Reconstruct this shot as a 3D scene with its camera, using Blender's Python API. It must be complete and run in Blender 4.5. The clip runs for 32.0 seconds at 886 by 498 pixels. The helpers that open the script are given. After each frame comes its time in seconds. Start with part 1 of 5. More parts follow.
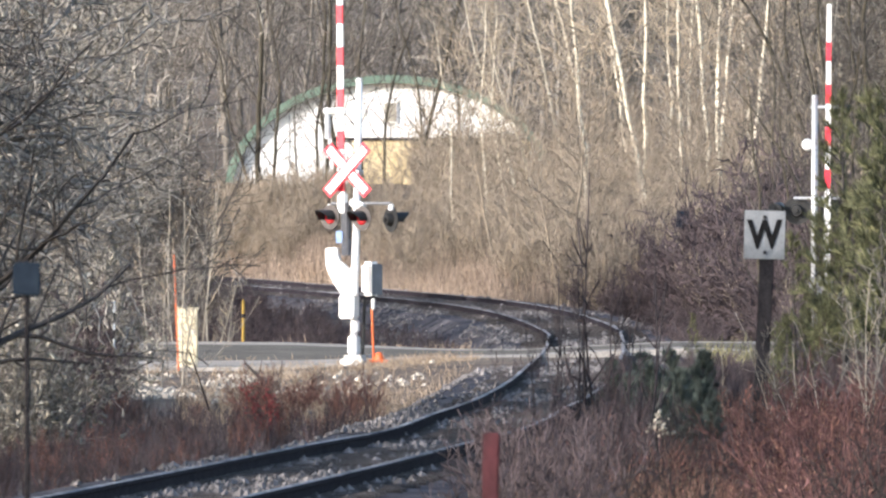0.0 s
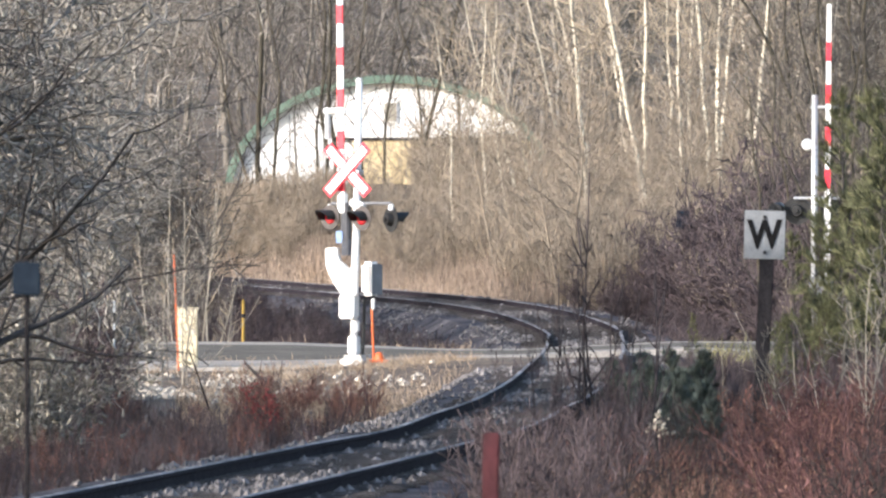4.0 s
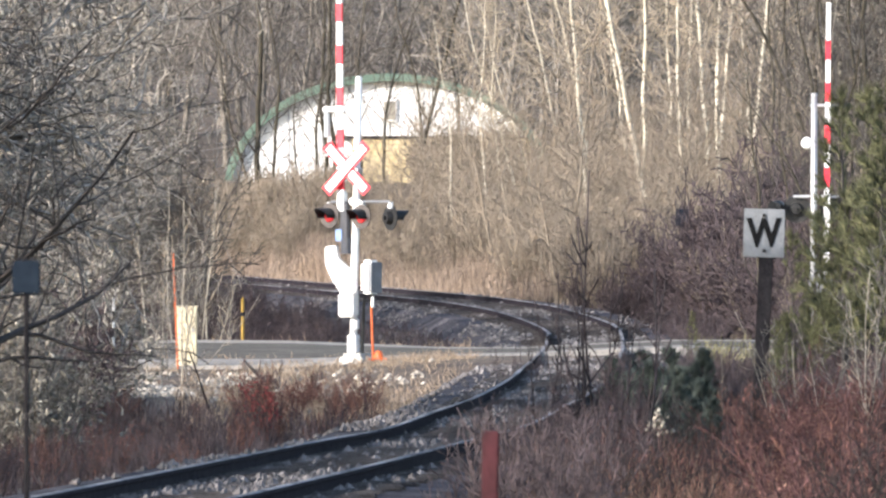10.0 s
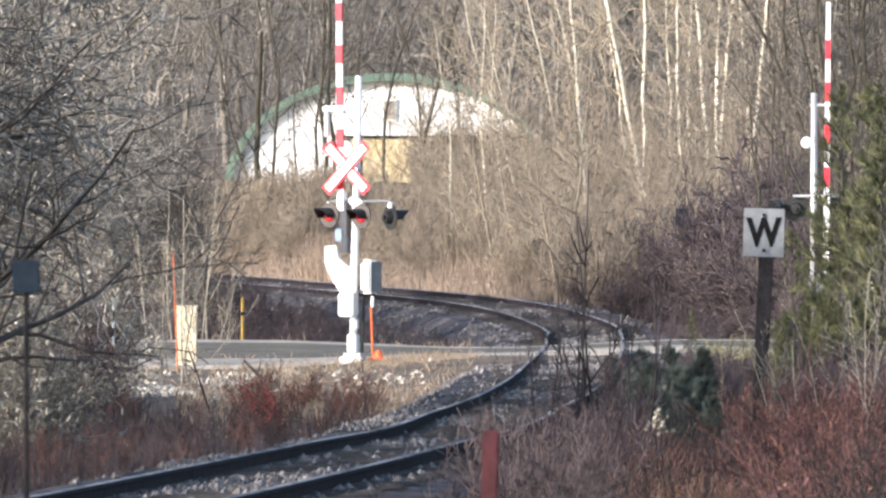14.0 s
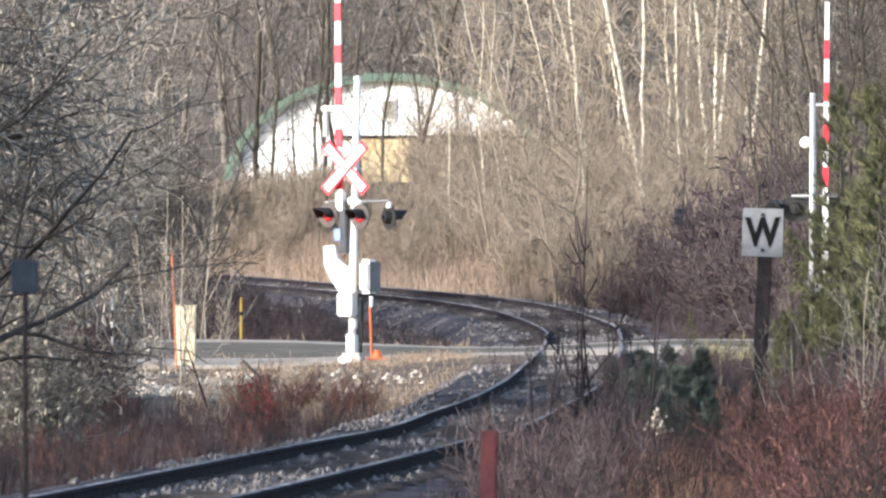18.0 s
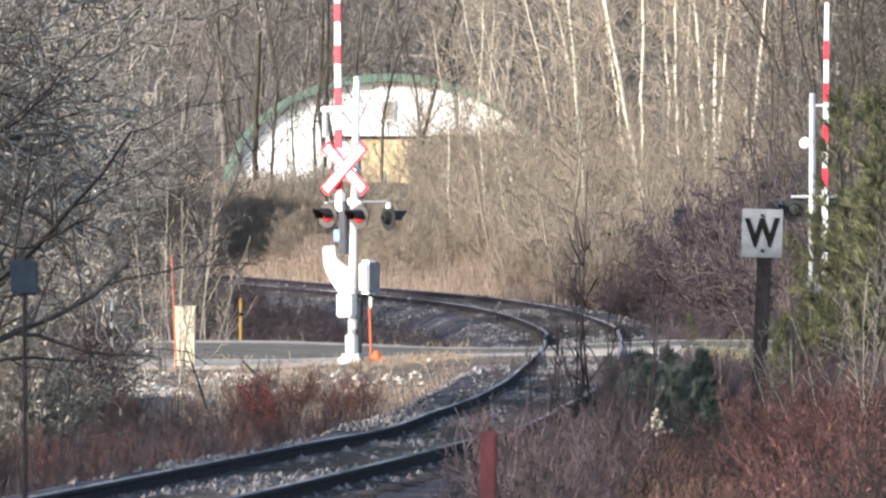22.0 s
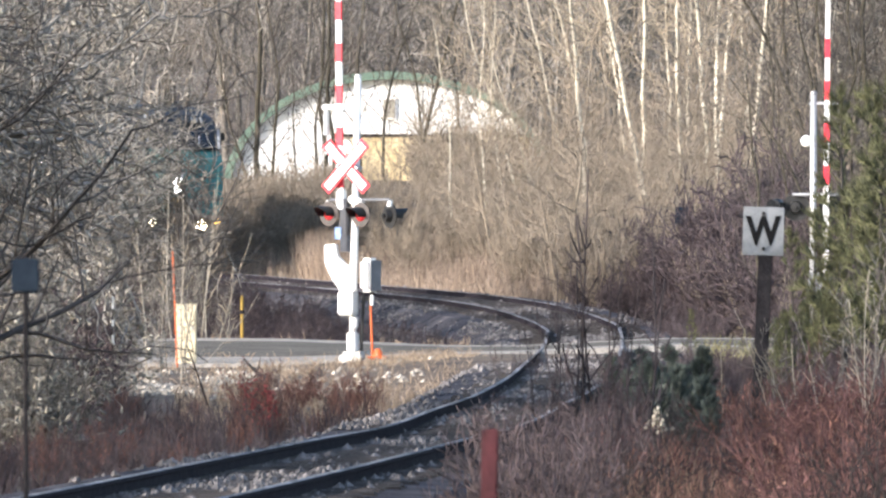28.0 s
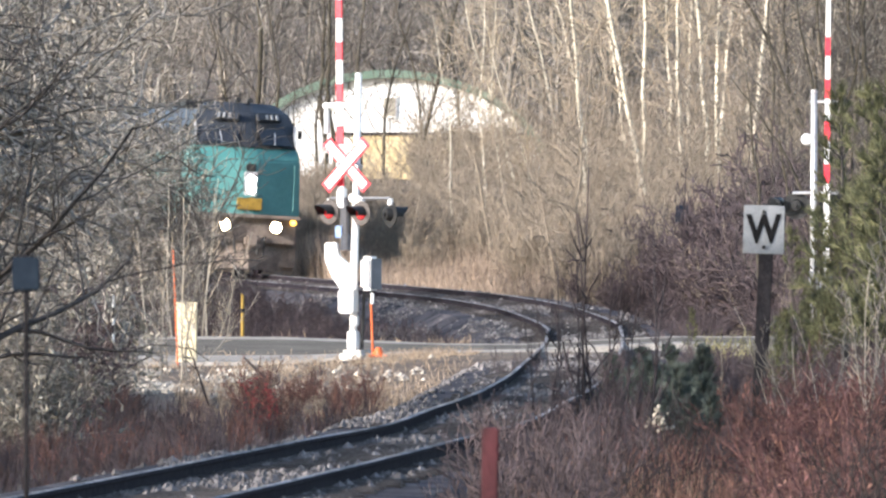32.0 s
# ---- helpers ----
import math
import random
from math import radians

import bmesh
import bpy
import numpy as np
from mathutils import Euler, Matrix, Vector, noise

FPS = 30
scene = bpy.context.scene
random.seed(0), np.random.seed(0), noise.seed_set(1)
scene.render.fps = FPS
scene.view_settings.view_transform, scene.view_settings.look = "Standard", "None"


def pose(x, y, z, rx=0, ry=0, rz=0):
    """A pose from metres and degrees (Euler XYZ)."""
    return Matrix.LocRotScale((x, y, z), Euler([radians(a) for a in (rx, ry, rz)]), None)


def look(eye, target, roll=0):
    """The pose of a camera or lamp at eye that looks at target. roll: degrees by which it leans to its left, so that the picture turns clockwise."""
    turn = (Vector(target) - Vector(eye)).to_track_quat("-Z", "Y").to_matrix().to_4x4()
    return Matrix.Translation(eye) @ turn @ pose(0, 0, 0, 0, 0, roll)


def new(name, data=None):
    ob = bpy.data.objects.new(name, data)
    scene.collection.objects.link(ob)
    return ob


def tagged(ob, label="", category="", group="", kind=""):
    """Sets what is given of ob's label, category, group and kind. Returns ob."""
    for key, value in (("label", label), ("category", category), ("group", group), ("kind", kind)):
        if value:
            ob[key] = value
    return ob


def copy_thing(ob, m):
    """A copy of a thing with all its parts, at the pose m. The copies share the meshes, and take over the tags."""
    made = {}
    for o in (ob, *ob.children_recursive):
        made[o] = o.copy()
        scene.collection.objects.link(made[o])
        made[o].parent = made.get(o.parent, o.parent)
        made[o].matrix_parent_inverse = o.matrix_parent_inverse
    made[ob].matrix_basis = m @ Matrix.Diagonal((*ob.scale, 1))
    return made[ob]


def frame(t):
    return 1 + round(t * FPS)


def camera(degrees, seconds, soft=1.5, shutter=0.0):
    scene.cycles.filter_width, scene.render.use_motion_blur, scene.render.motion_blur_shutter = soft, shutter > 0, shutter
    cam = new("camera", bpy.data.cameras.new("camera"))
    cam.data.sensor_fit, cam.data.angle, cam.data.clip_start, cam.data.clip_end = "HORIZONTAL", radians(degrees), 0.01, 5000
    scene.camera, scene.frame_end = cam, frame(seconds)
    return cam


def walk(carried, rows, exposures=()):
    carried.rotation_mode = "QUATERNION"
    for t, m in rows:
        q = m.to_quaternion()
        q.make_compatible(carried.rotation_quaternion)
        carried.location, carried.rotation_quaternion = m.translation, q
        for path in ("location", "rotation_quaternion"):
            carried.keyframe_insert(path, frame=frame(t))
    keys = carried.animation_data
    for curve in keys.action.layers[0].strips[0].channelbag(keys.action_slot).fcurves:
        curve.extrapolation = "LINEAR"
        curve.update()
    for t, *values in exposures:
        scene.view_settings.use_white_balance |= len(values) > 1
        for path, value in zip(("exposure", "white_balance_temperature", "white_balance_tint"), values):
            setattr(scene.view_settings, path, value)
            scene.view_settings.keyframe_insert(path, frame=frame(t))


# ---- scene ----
cam = camera(4.49, 32.0, soft=2.5)
EYE = (0.0, 0.0, 1.85)
cam.data.dof.use_dof, cam.data.dof.focus_distance, cam.data.dof.aperture_fstop = True, 230.0, 40.0


def aim(dx, dy):
    """Pose of the tripod head: small pan and tilt in units of 1/20000 rad."""
    return pose(EYE[0], EYE[1], EYE[2], 90 + math.degrees(dy / 20000), 0, math.degrees(dx / 20000))


walk(cam, [(t, aim(dx, dy)) for t, dx, dy in (
    (0, .5, 3), (1, .3, 3), (2, .2, 2.6), (3.5, .5, 3), (5.5, .3, 2.2), (6, .2, 1.8), (7, .5, 1), (8, .2, .5), (9, 0, 0),
    (10, -.5, 0), (11, .2, -1), (12, -.2, -.7), (13, -.8, -1), (14.5, -.9, -.6), (16.5, -2.8, -.7), (17.5, -2.9, -.9),
    (18.5, -3, -1), (19, -2.9, -.6), (19.5, -4.4, .3), (20, -4.4, 1), (21, -4.2, .6), (22, -3.8, .2), (22.5, -3.2, -.8),
    (24, -3.2, -.2), (25, -3, 0), (25.5, -2.7, -.4), (27.5, -1.8, -3), (28.5, -1.6, -3.8), (29.5, -1.4, -4.2),
    (30.5, -1, -4.8), (31.5, -.9, -5.6), (32, -.9, -6.3))],
     exposures=((0, 0.80, 6500, 12.0), (25.5, 0.80, 6500, 12.0), (28.5, 0.88, 6500, 12.0), (32, 0.90, 6500, 12.0)))

# ---- light ----
SUN_AZ, SUN_EL = 238.0, 21.0       # compass bearing of the sun (y is north) and its height
world = bpy.data.worlds.new("world")
scene.world = world
world.use_nodes = True
wn = world.node_tree.nodes
sky = wn.new("ShaderNodeTexSky")
sky.sky_type, sky.sun_disc = "NISHITA", False
sky.sun_elevation, sky.sun_rotation = radians(SUN_EL), radians(SUN_AZ)
wn["Background"].inputs["Strength"].default_value = 0.205
world.node_tree.links.new(sky.outputs["Color"], wn["Background"].inputs["Color"])
sun = new("sun", bpy.data.lights.new("sun", "SUN"))
sun.data.energy, sun.data.angle, sun.data.color = 5.0, radians(0.55), (1.0, 0.945, 0.885)
sdir = Vector((math.sin(radians(SUN_AZ)) * math.cos(radians(SUN_EL)), math.cos(radians(SUN_AZ)) * math.cos(radians(SUN_EL)), math.sin(radians(SUN_EL))))
sun.matrix_world = look(sdir * 50, (0, 0, 0))


# ---- materials ----
def mat(name, dark, light, rough=0.85, scale=6.0, bump=0.25, metal=0.0, fine=7.0, vary=0.0, spec=0.3, island=False, clump=0.0):
    """Two-scale noise between two colours, fine relief, and a brightness that varies from piece to piece."""
    m = bpy.data.materials.new(name)
    m.use_nodes = True
    nt = m.node_tree
    n, l = nt.nodes, nt.links
    b = n["Principled BSDF"]
    b.inputs["Roughness"].default_value, b.inputs["Metallic"].default_value = rough, metal
    b.inputs["Specular IOR Level"].default_value = spec
    co = n.new("ShaderNodeTexCoord")
    n1, n2 = n.new("ShaderNodeTexNoise"), n.new("ShaderNodeTexNoise")
    n1.inputs["Scale"].default_value, n1.inputs["Detail"].default_value = scale, 4
    n2.inputs["Scale"].default_value, n2.inputs["Detail"].default_value = scale * fine, 3
    for k in (n1, n2):
        l.new(co.outputs["Object"], k.inputs["Vector"])
    mixf = n.new("ShaderNodeMath")
    mixf.operation, mixf.inputs[1].default_value = "MULTIPLY_ADD", 0.55
    l.new(n1.outputs["Fac"], mixf.inputs[0])
    half = n.new("ShaderNodeMath")
    half.operation, half.inputs[1].default_value = "MULTIPLY", 0.45
    l.new(n2.outputs["Fac"], half.inputs[0])
    l.new(half.outputs[0], mixf.inputs[2])
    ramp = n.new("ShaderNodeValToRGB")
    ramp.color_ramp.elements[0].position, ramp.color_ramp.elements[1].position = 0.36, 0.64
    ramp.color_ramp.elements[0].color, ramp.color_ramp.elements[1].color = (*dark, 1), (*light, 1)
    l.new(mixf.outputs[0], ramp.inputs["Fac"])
    out = ramp.outputs["Color"]
    if vary:
        src = n.new("ShaderNodeNewGeometry").outputs["Random Per Island"] if island else n.new("ShaderNodeObjectInfo").outputs["Random"]
        mr = n.new("ShaderNodeMapRange")
        mr.inputs["To Min"].default_value, mr.inputs["To Max"].default_value = 1 - vary, 1 + vary
        l.new(src, mr.inputs["Value"])
        hsv = n.new("ShaderNodeHueSaturation")
        l.new(mr.outputs["Result"], hsv.inputs["Value"])
        l.new(out, hsv.inputs["Color"])
        out = hsv.outputs["Color"]
    if clump:
        mr = n.new("ShaderNodeMapRange")
        mr.inputs["To Min"].default_value, mr.inputs["To Max"].default_value = 1 - clump, 1 + clump
        l.new(n.new("ShaderNodeObjectInfo").outputs["Random"], mr.inputs["Value"])
        hsv = n.new("ShaderNodeHueSaturation")
        l.new(mr.outputs["Result"], hsv.inputs["Value"])
        l.new(out, hsv.inputs["Color"])
        out = hsv.outputs["Color"]
    l.new(out, b.inputs["Base Color"])
    if bump:
        bp = n.new("ShaderNodeBump")
        bp.inputs["Strength"].default_value, bp.inputs["Distance"].default_value = bump, 0.02
        l.new(n2.outputs["Fac"], bp.inputs["Height"])
        l.new(bp.outputs["Normal"], b.inputs["Normal"])
    return m


def glow(name, colour, strength):
    m = bpy.data.materials.new(name)
    m.use_nodes = True
    b = m.node_tree.nodes["Principled BSDF"]
    b.inputs["Base Color"].default_value = (*colour, 1)
    b.inputs["Emission Color"].default_value = (*colour, 1)
    b.inputs["Emission Strength"].default_value = strength
    return m


M = {
    "soil": mat("leaf_litter", (0.05, 0.037, 0.028), (0.17, 0.125, 0.088), scale=1.2, bump=0.6),
    "ballast": mat("ballast_gravel", (0.022, 0.021, 0.026), (0.115, 0.107, 0.115), rough=1.0, spec=0.05, scale=.9, fine=12, bump=1.0),
    "stone": mat("ballast_stone", (0.06, 0.056, 0.057), (0.235, 0.214, 0.205), scale=8, vary=0.4, island=True),
    "asphalt": mat("worn_asphalt", (0.085, 0.078, 0.068), (0.155, 0.141, 0.122), rough=1.0, spec=0.05, scale=.9, fine=14, bump=0.4),
    "gravel": mat("shoulder_gravel", (0.17, 0.155, 0.135), (0.4, 0.36, 0.31), scale=2.5, fine=10, bump=0.9),
    # near-black, because the shade on the rail's flank is put into this colour
    "rail_side": mat("shade_dark_rail_steel", (0.014, 0.012, 0.017), (0.032, 0.027, 0.033), rough=0.95, spec=0.05, metal=0.0, scale=5),
    # long light patches on dark paint the sun's glints along the rail head
    "rail_head": mat("glint_patched_rail_steel", (0.02, 0.02, 0.022), (0.36, 0.345, 0.355), rough=0.8, spec=0.15, metal=0.1, scale=.14, fine=14, bump=0.05),
    "tie": mat("creosoted_timber", (0.024, 0.021, 0.021), (0.078, 0.067, 0.063), scale=4, vary=0.3),
    "bark_grey": mat("grey_bark", (0.09, 0.08, 0.07), (0.21, 0.19, 0.165), scale=5, vary=0.25),
    "bark_dark": mat("dark_bark", (0.035, 0.03, 0.028), (0.09, 0.078, 0.07), scale=5, vary=0.25),
    "bark_olive": mat("olive_brown_bark", (0.03, 0.026, 0.018), (0.085, 0.073, 0.052), scale=5, vary=0.25),
    "pale_bark": mat("pale_grey_bark", (0.2, 0.175, 0.14), (0.46, 0.42, 0.35), scale=3, fine=6, vary=0.2),
    # wide tone range paints lit and shaded twigs next to each other
    "twig_grey": mat("grey_twigs", (0.085, 0.075, 0.066), (0.32, 0.29, 0.255), scale=3, vary=0.55, island=True, bump=0),
    "twig_brown": mat("brown_twigs", (0.155, 0.128, 0.099), (0.325, 0.268, 0.207), scale=2, vary=0.25, island=True, bump=0),
    "twig_dark": mat("dark_twigs", (0.043, 0.033, 0.036), (0.116, 0.088, 0.091), scale=2, vary=0.35, island=True, bump=0),
    "stem_dark": mat("blackish_stems", (0.014, 0.011, 0.011), (0.04, 0.031, 0.03), scale=2, vary=0.3, island=True, bump=0),
    "stem_grey": mat("grey_black_stems", (0.022, 0.018, 0.02), (0.065, 0.052, 0.054), scale=2, vary=0.3, island=True, bump=0),
    "chips": mat("pale_stone_chips", (0.25, 0.22, 0.185), (0.54, 0.48, 0.395), scale=8, vary=0.4, island=True),
    "pale_straw": mat("pale_dry_grass", (0.215, 0.16, 0.12), (0.425, 0.33, 0.255), scale=1.5, vary=0.3, island=True, bump=0),
    # lighter copy of the grey twigs, with sun highlights put into the colour
    "twig_silver": mat("sunlit_grey_twigs", (0.11, 0.098, 0.084), (0.40, 0.365, 0.318), scale=3, vary=0.55, island=True, bump=0),
    "twig_ash": mat("ash_brown_twigs", (0.05, 0.043, 0.037), (0.135, 0.117, 0.1), scale=2, vary=0.35, island=True, bump=0),
    # red and plum noise runs to near-black, painting shaded gaps between lit stems
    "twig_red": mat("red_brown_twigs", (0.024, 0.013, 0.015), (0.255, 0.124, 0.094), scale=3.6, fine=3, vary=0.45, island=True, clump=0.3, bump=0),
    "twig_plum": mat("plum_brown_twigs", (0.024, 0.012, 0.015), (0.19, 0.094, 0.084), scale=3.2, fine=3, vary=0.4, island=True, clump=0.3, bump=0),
    "twig_tan": mat("pale_tan_twigs", (0.24, 0.195, 0.14), (0.46, 0.39, 0.30), scale=2, vary=0.35, island=True, bump=0),
    "red_leaf": mat("withered_red_leaves", (0.055, 0.028, 0.023), (0.31, 0.175, 0.13), scale=2, vary=0.5, island=True, bump=0, clump=0.3),
    "scarlet_leaf": mat("bright_red_leaves", (0.16, 0.03, 0.035), (0.36, 0.09, 0.085), scale=2, vary=0.4, island=True, bump=0),
    "dead_leaf": mat("clinging_dead_leaves", (0.17, 0.15, 0.115), (0.46, 0.42, 0.34), scale=2, vary=0.5, island=True, bump=0),
    "dull_leaf": mat("dull_clinging_leaves", (0.13, 0.12, 0.095), (0.40, 0.365, 0.30), scale=2, vary=0.5, island=True, bump=0),
    "rust_straw": mat("rusty_dry_stalks", (0.1, 0.05, 0.038), (0.36, 0.215, 0.15), scale=1.5, vary=0.4, island=True, bump=0),
    "birch": mat("pale_birch_bark", (0.38, 0.34, 0.27), (0.72, 0.66, 0.54), scale=2.2, fine=6, vary=0.15),
    "straw": mat("dry_grass", (0.22, 0.165, 0.118), (0.425, 0.33, 0.24), scale=1.5, vary=0.3, island=True, bump=0),
    "grass": mat("faded_green_grass", (0.15, 0.14, 0.065), (0.33, 0.3, 0.15), scale=1.5, vary=0.3, island=True, bump=0),
    # strong noise paints lit tufts and shaded hollows into the needle colour
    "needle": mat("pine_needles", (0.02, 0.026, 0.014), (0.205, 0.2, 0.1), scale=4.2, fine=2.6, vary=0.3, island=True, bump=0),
    "needle_dark": mat("dark_spruce_needles", (0.042, 0.058, 0.056), (0.145, 0.165, 0.135), scale=2.0, vary=0.35, island=True, bump=0),
    "white": mat("white_enamel", (0.76, 0.76, 0.75), (0.84, 0.84, 0.83), rough=0.45, scale=4, bump=0.05),
    "silver": mat("galvanised_steel", (0.42, 0.43, 0.44), (0.58, 0.58, 0.58), rough=0.5, metal=0.5, scale=6, bump=0.1),
    "grey": mat("grey_enamel", (0.13, 0.135, 0.15), (0.19, 0.195, 0.21), rough=0.5, scale=5, bump=0.08),
    "ink": mat("matt_black_lettering", (0.007, 0.007, 0.008), (0.016, 0.016, 0.016), rough=0.9, scale=9, bump=0.05, spec=0.05),
    "black": mat("black_enamel", (0.012, 0.012, 0.013), (0.03, 0.03, 0.03), rough=0.5, scale=5, bump=0.05),
    "red": mat("red_reflective_sheeting", (0.62, 0.03, 0.05), (0.75, 0.05, 0.08), rough=0.4, scale=5, bump=0.03),
    "lens": mat("red_glass_lens", (0.30, 0.012, 0.018), (0.42, 0.02, 0.03), rough=0.15, scale=5, bump=0),
    "orange": mat("orange_plastic", (0.48, 0.1, 0.03), (0.72, 0.16, 0.05), rough=0.5, scale=5, bump=0.05),
    "yellow": mat("yellow_paint", (0.2, 0.125, 0.02), (0.36, 0.225, 0.045), rough=0.5, scale=5, bump=0.08),
    "cream": mat("weathered_cream_panel", (0.52, 0.45, 0.30), (0.78, 0.71, 0.52), scale=5, bump=0.3),
    "concrete": mat("concrete", (0.34, 0.33, 0.31), (0.52, 0.51, 0.48), scale=5, bump=0.3),
    # blue taken down to near-black, so the unlit face is in its colour
    "blue": mat("shade_dark_blue_sign", (0.008, 0.014, 0.024), (0.018, 0.028, 0.042), rough=0.7, spec=0.1, scale=5, bump=0.05),
    "disc": mat("faded_background_plate", (0.06, 0.052, 0.05), (0.105, 0.092, 0.087), rough=0.7, scale=6, bump=0.05),
    "lampgrey": mat("dark_lamp_enamel", (0.03, 0.033, 0.042), (0.055, 0.06, 0.075), rough=0.5, scale=6, bump=0.05),
    "bluelens": mat("pale_blue_plate", (0.14, 0.22, 0.4), (0.22, 0.32, 0.52), rough=0.5, scale=8, bump=0.02),
    # white lowered to grey: the W sign's shade is put into the colour
    "signwhite": mat("shade_greyed_white", (0.18, 0.19, 0.2), (0.27, 0.28, 0.29), rough=0.7, scale=7, bump=0.1),
    # timber darkened to hold the shade on the W sign's post
    "post": mat("shade_dark_timber_post", (0.013, 0.012, 0.014), (0.036, 0.033, 0.035), rough=1.0, spec=0.1, scale=5, bump=0.4),
    "redpost": mat("dull_red_paint", (0.042, 0.012, 0.015), (0.08, 0.022, 0.027), scale=6, bump=0.2),
    "dome": mat("white_membrane", (0.74, 0.73, 0.70), (0.84, 0.83, 0.80), rough=0.6, scale=0.8, bump=0.1),
    "tan": mat("tan_siding", (0.46, 0.36, 0.20), (0.66, 0.54, 0.34), scale=1.5, bump=0.2),
    "green": mat("green_trim", (0.10, 0.155, 0.12), (0.17, 0.23, 0.18), rough=0.6, scale=2, bump=0.05),
    "pane": mat("dusty_window_glass", (0.26, 0.24, 0.2), (0.36, 0.33, 0.28), rough=0.2, scale=2, bump=0),
    "teal": mat("teal_green_paint", (0.042, 0.14, 0.138), (0.06, 0.185, 0.18), rough=0.38, scale=1.5, bump=0.03),
    "loco_black": mat("black_loco_paint", (0.018, 0.022, 0.028), (0.035, 0.04, 0.05), rough=0.4, scale=2, bump=0.03),
    "loco_grey": mat("dirty_grey_underframe", (0.10, 0.082, 0.072), (0.23, 0.185, 0.155), scale=3, bump=0.2),
    "glass": mat("dark_windscreen", (0.012, 0.014, 0.018), (0.02, 0.022, 0.026), rough=0.08, spec=0.6, scale=2, bump=0),
    "headlight": glow("headlight_glow", (1.0, 0.97, 0.9), 22.0),
    "ditch": glow("ditch_light_glow", (1.0, 0.80, 0.5), 22.0),
    "marker": glow("amber_marker_glow", (1.0, 0.55, 0.08), 3.0),
}


# ---- builders ----
def mesh_of(bm, name, material, smooth=False):
    me = bpy.data.meshes.new(name)
    bmesh.ops.recalc_face_normals(bm, faces=bm.faces)
    bm.to_mesh(me)
    bm.free()
    me.materials.append(M[material])
    if smooth:
        for p in me.polygons:
            p.use_smooth = True
    return me


def part(name, bm, material, parent, label="", smooth=False):
    """One mesh object under a thing or a part."""
    ob = new(name, bm if isinstance(bm, bpy.types.Mesh) else mesh_of(bm, name, material, smooth))
    ob.parent = parent
    if label:
        ob["label"] = label
    return ob


def thing(name, at, label, category, group="", kind="", rz=0.0):
    ob = new(name)
    ob.matrix_world = pose(*at, 0, 0, rz)
    return tagged(ob, label, category, group, kind)


def box(bm, c, size, rot=None, bevel=0.0):
    made = bmesh.ops.create_cube(bm, size=1.0)["verts"]
    bmesh.ops.scale(bm, vec=size, verts=made)
    if bevel:
        edges = list({e for v in made for e in v.link_edges})
        made = list({v for f in bmesh.ops.bevel(bm, geom=edges, offset=bevel, segments=2, affect="EDGES")["faces"] for v in f.verts} | {v for v in made if v.is_valid})
    m = Matrix.Translation(c)
    if rot:
        m = m @ Euler([radians(a) for a in rot]).to_matrix().to_4x4()
    bmesh.ops.transform(bm, matrix=m, verts=made)
    return bm


def rod(bm, a, b, r0, r1=None, n=10):
    a, b = Vector(a), Vector(b)
    q = (b - a).to_track_quat("Z", "Y").to_matrix().to_4x4()
    bmesh.ops.create_cone(bm, cap_ends=True, segments=n, radius1=r0, radius2=r0 if r1 is None else r1, depth=(b - a).length,
                          matrix=Matrix.Translation((a + b) / 2) @ q)
    return bm


def prism(bm, outline, axis, lo, hi):
    """Extrudes a closed outline of (u, v) along an axis: 'x' (u=y, v=z), 'y' (u=x, v=z) or 'z'."""
    def put(u, v, w):
        return {"x": (w, u, v), "y": (u, w, v), "z": (u, v, w)}[axis]
    a = [bm.verts.new(put(u, v, lo)) for u, v in outline]
    b = [bm.verts.new(put(u, v, hi)) for u, v in outline]
    bm.faces.new(a)
    bm.faces.new(b[::-1])
    for i in range(len(a)):
        j = (i + 1) % len(a)
        bm.faces.new((a[i], b[i], b[j], a[j]))
    return bm


def nb():
    return bmesh.new()


def raw_mesh(name, verts, faces, material, smooth=False):
    me = bpy.data.meshes.new(name)
    me.from_pydata([tuple(v) for v in verts], [], faces)
    me.materials.append(M[material])
    if smooth:
        for p in me.polygons:
            p.use_smooth = True
    me.update()
    return me


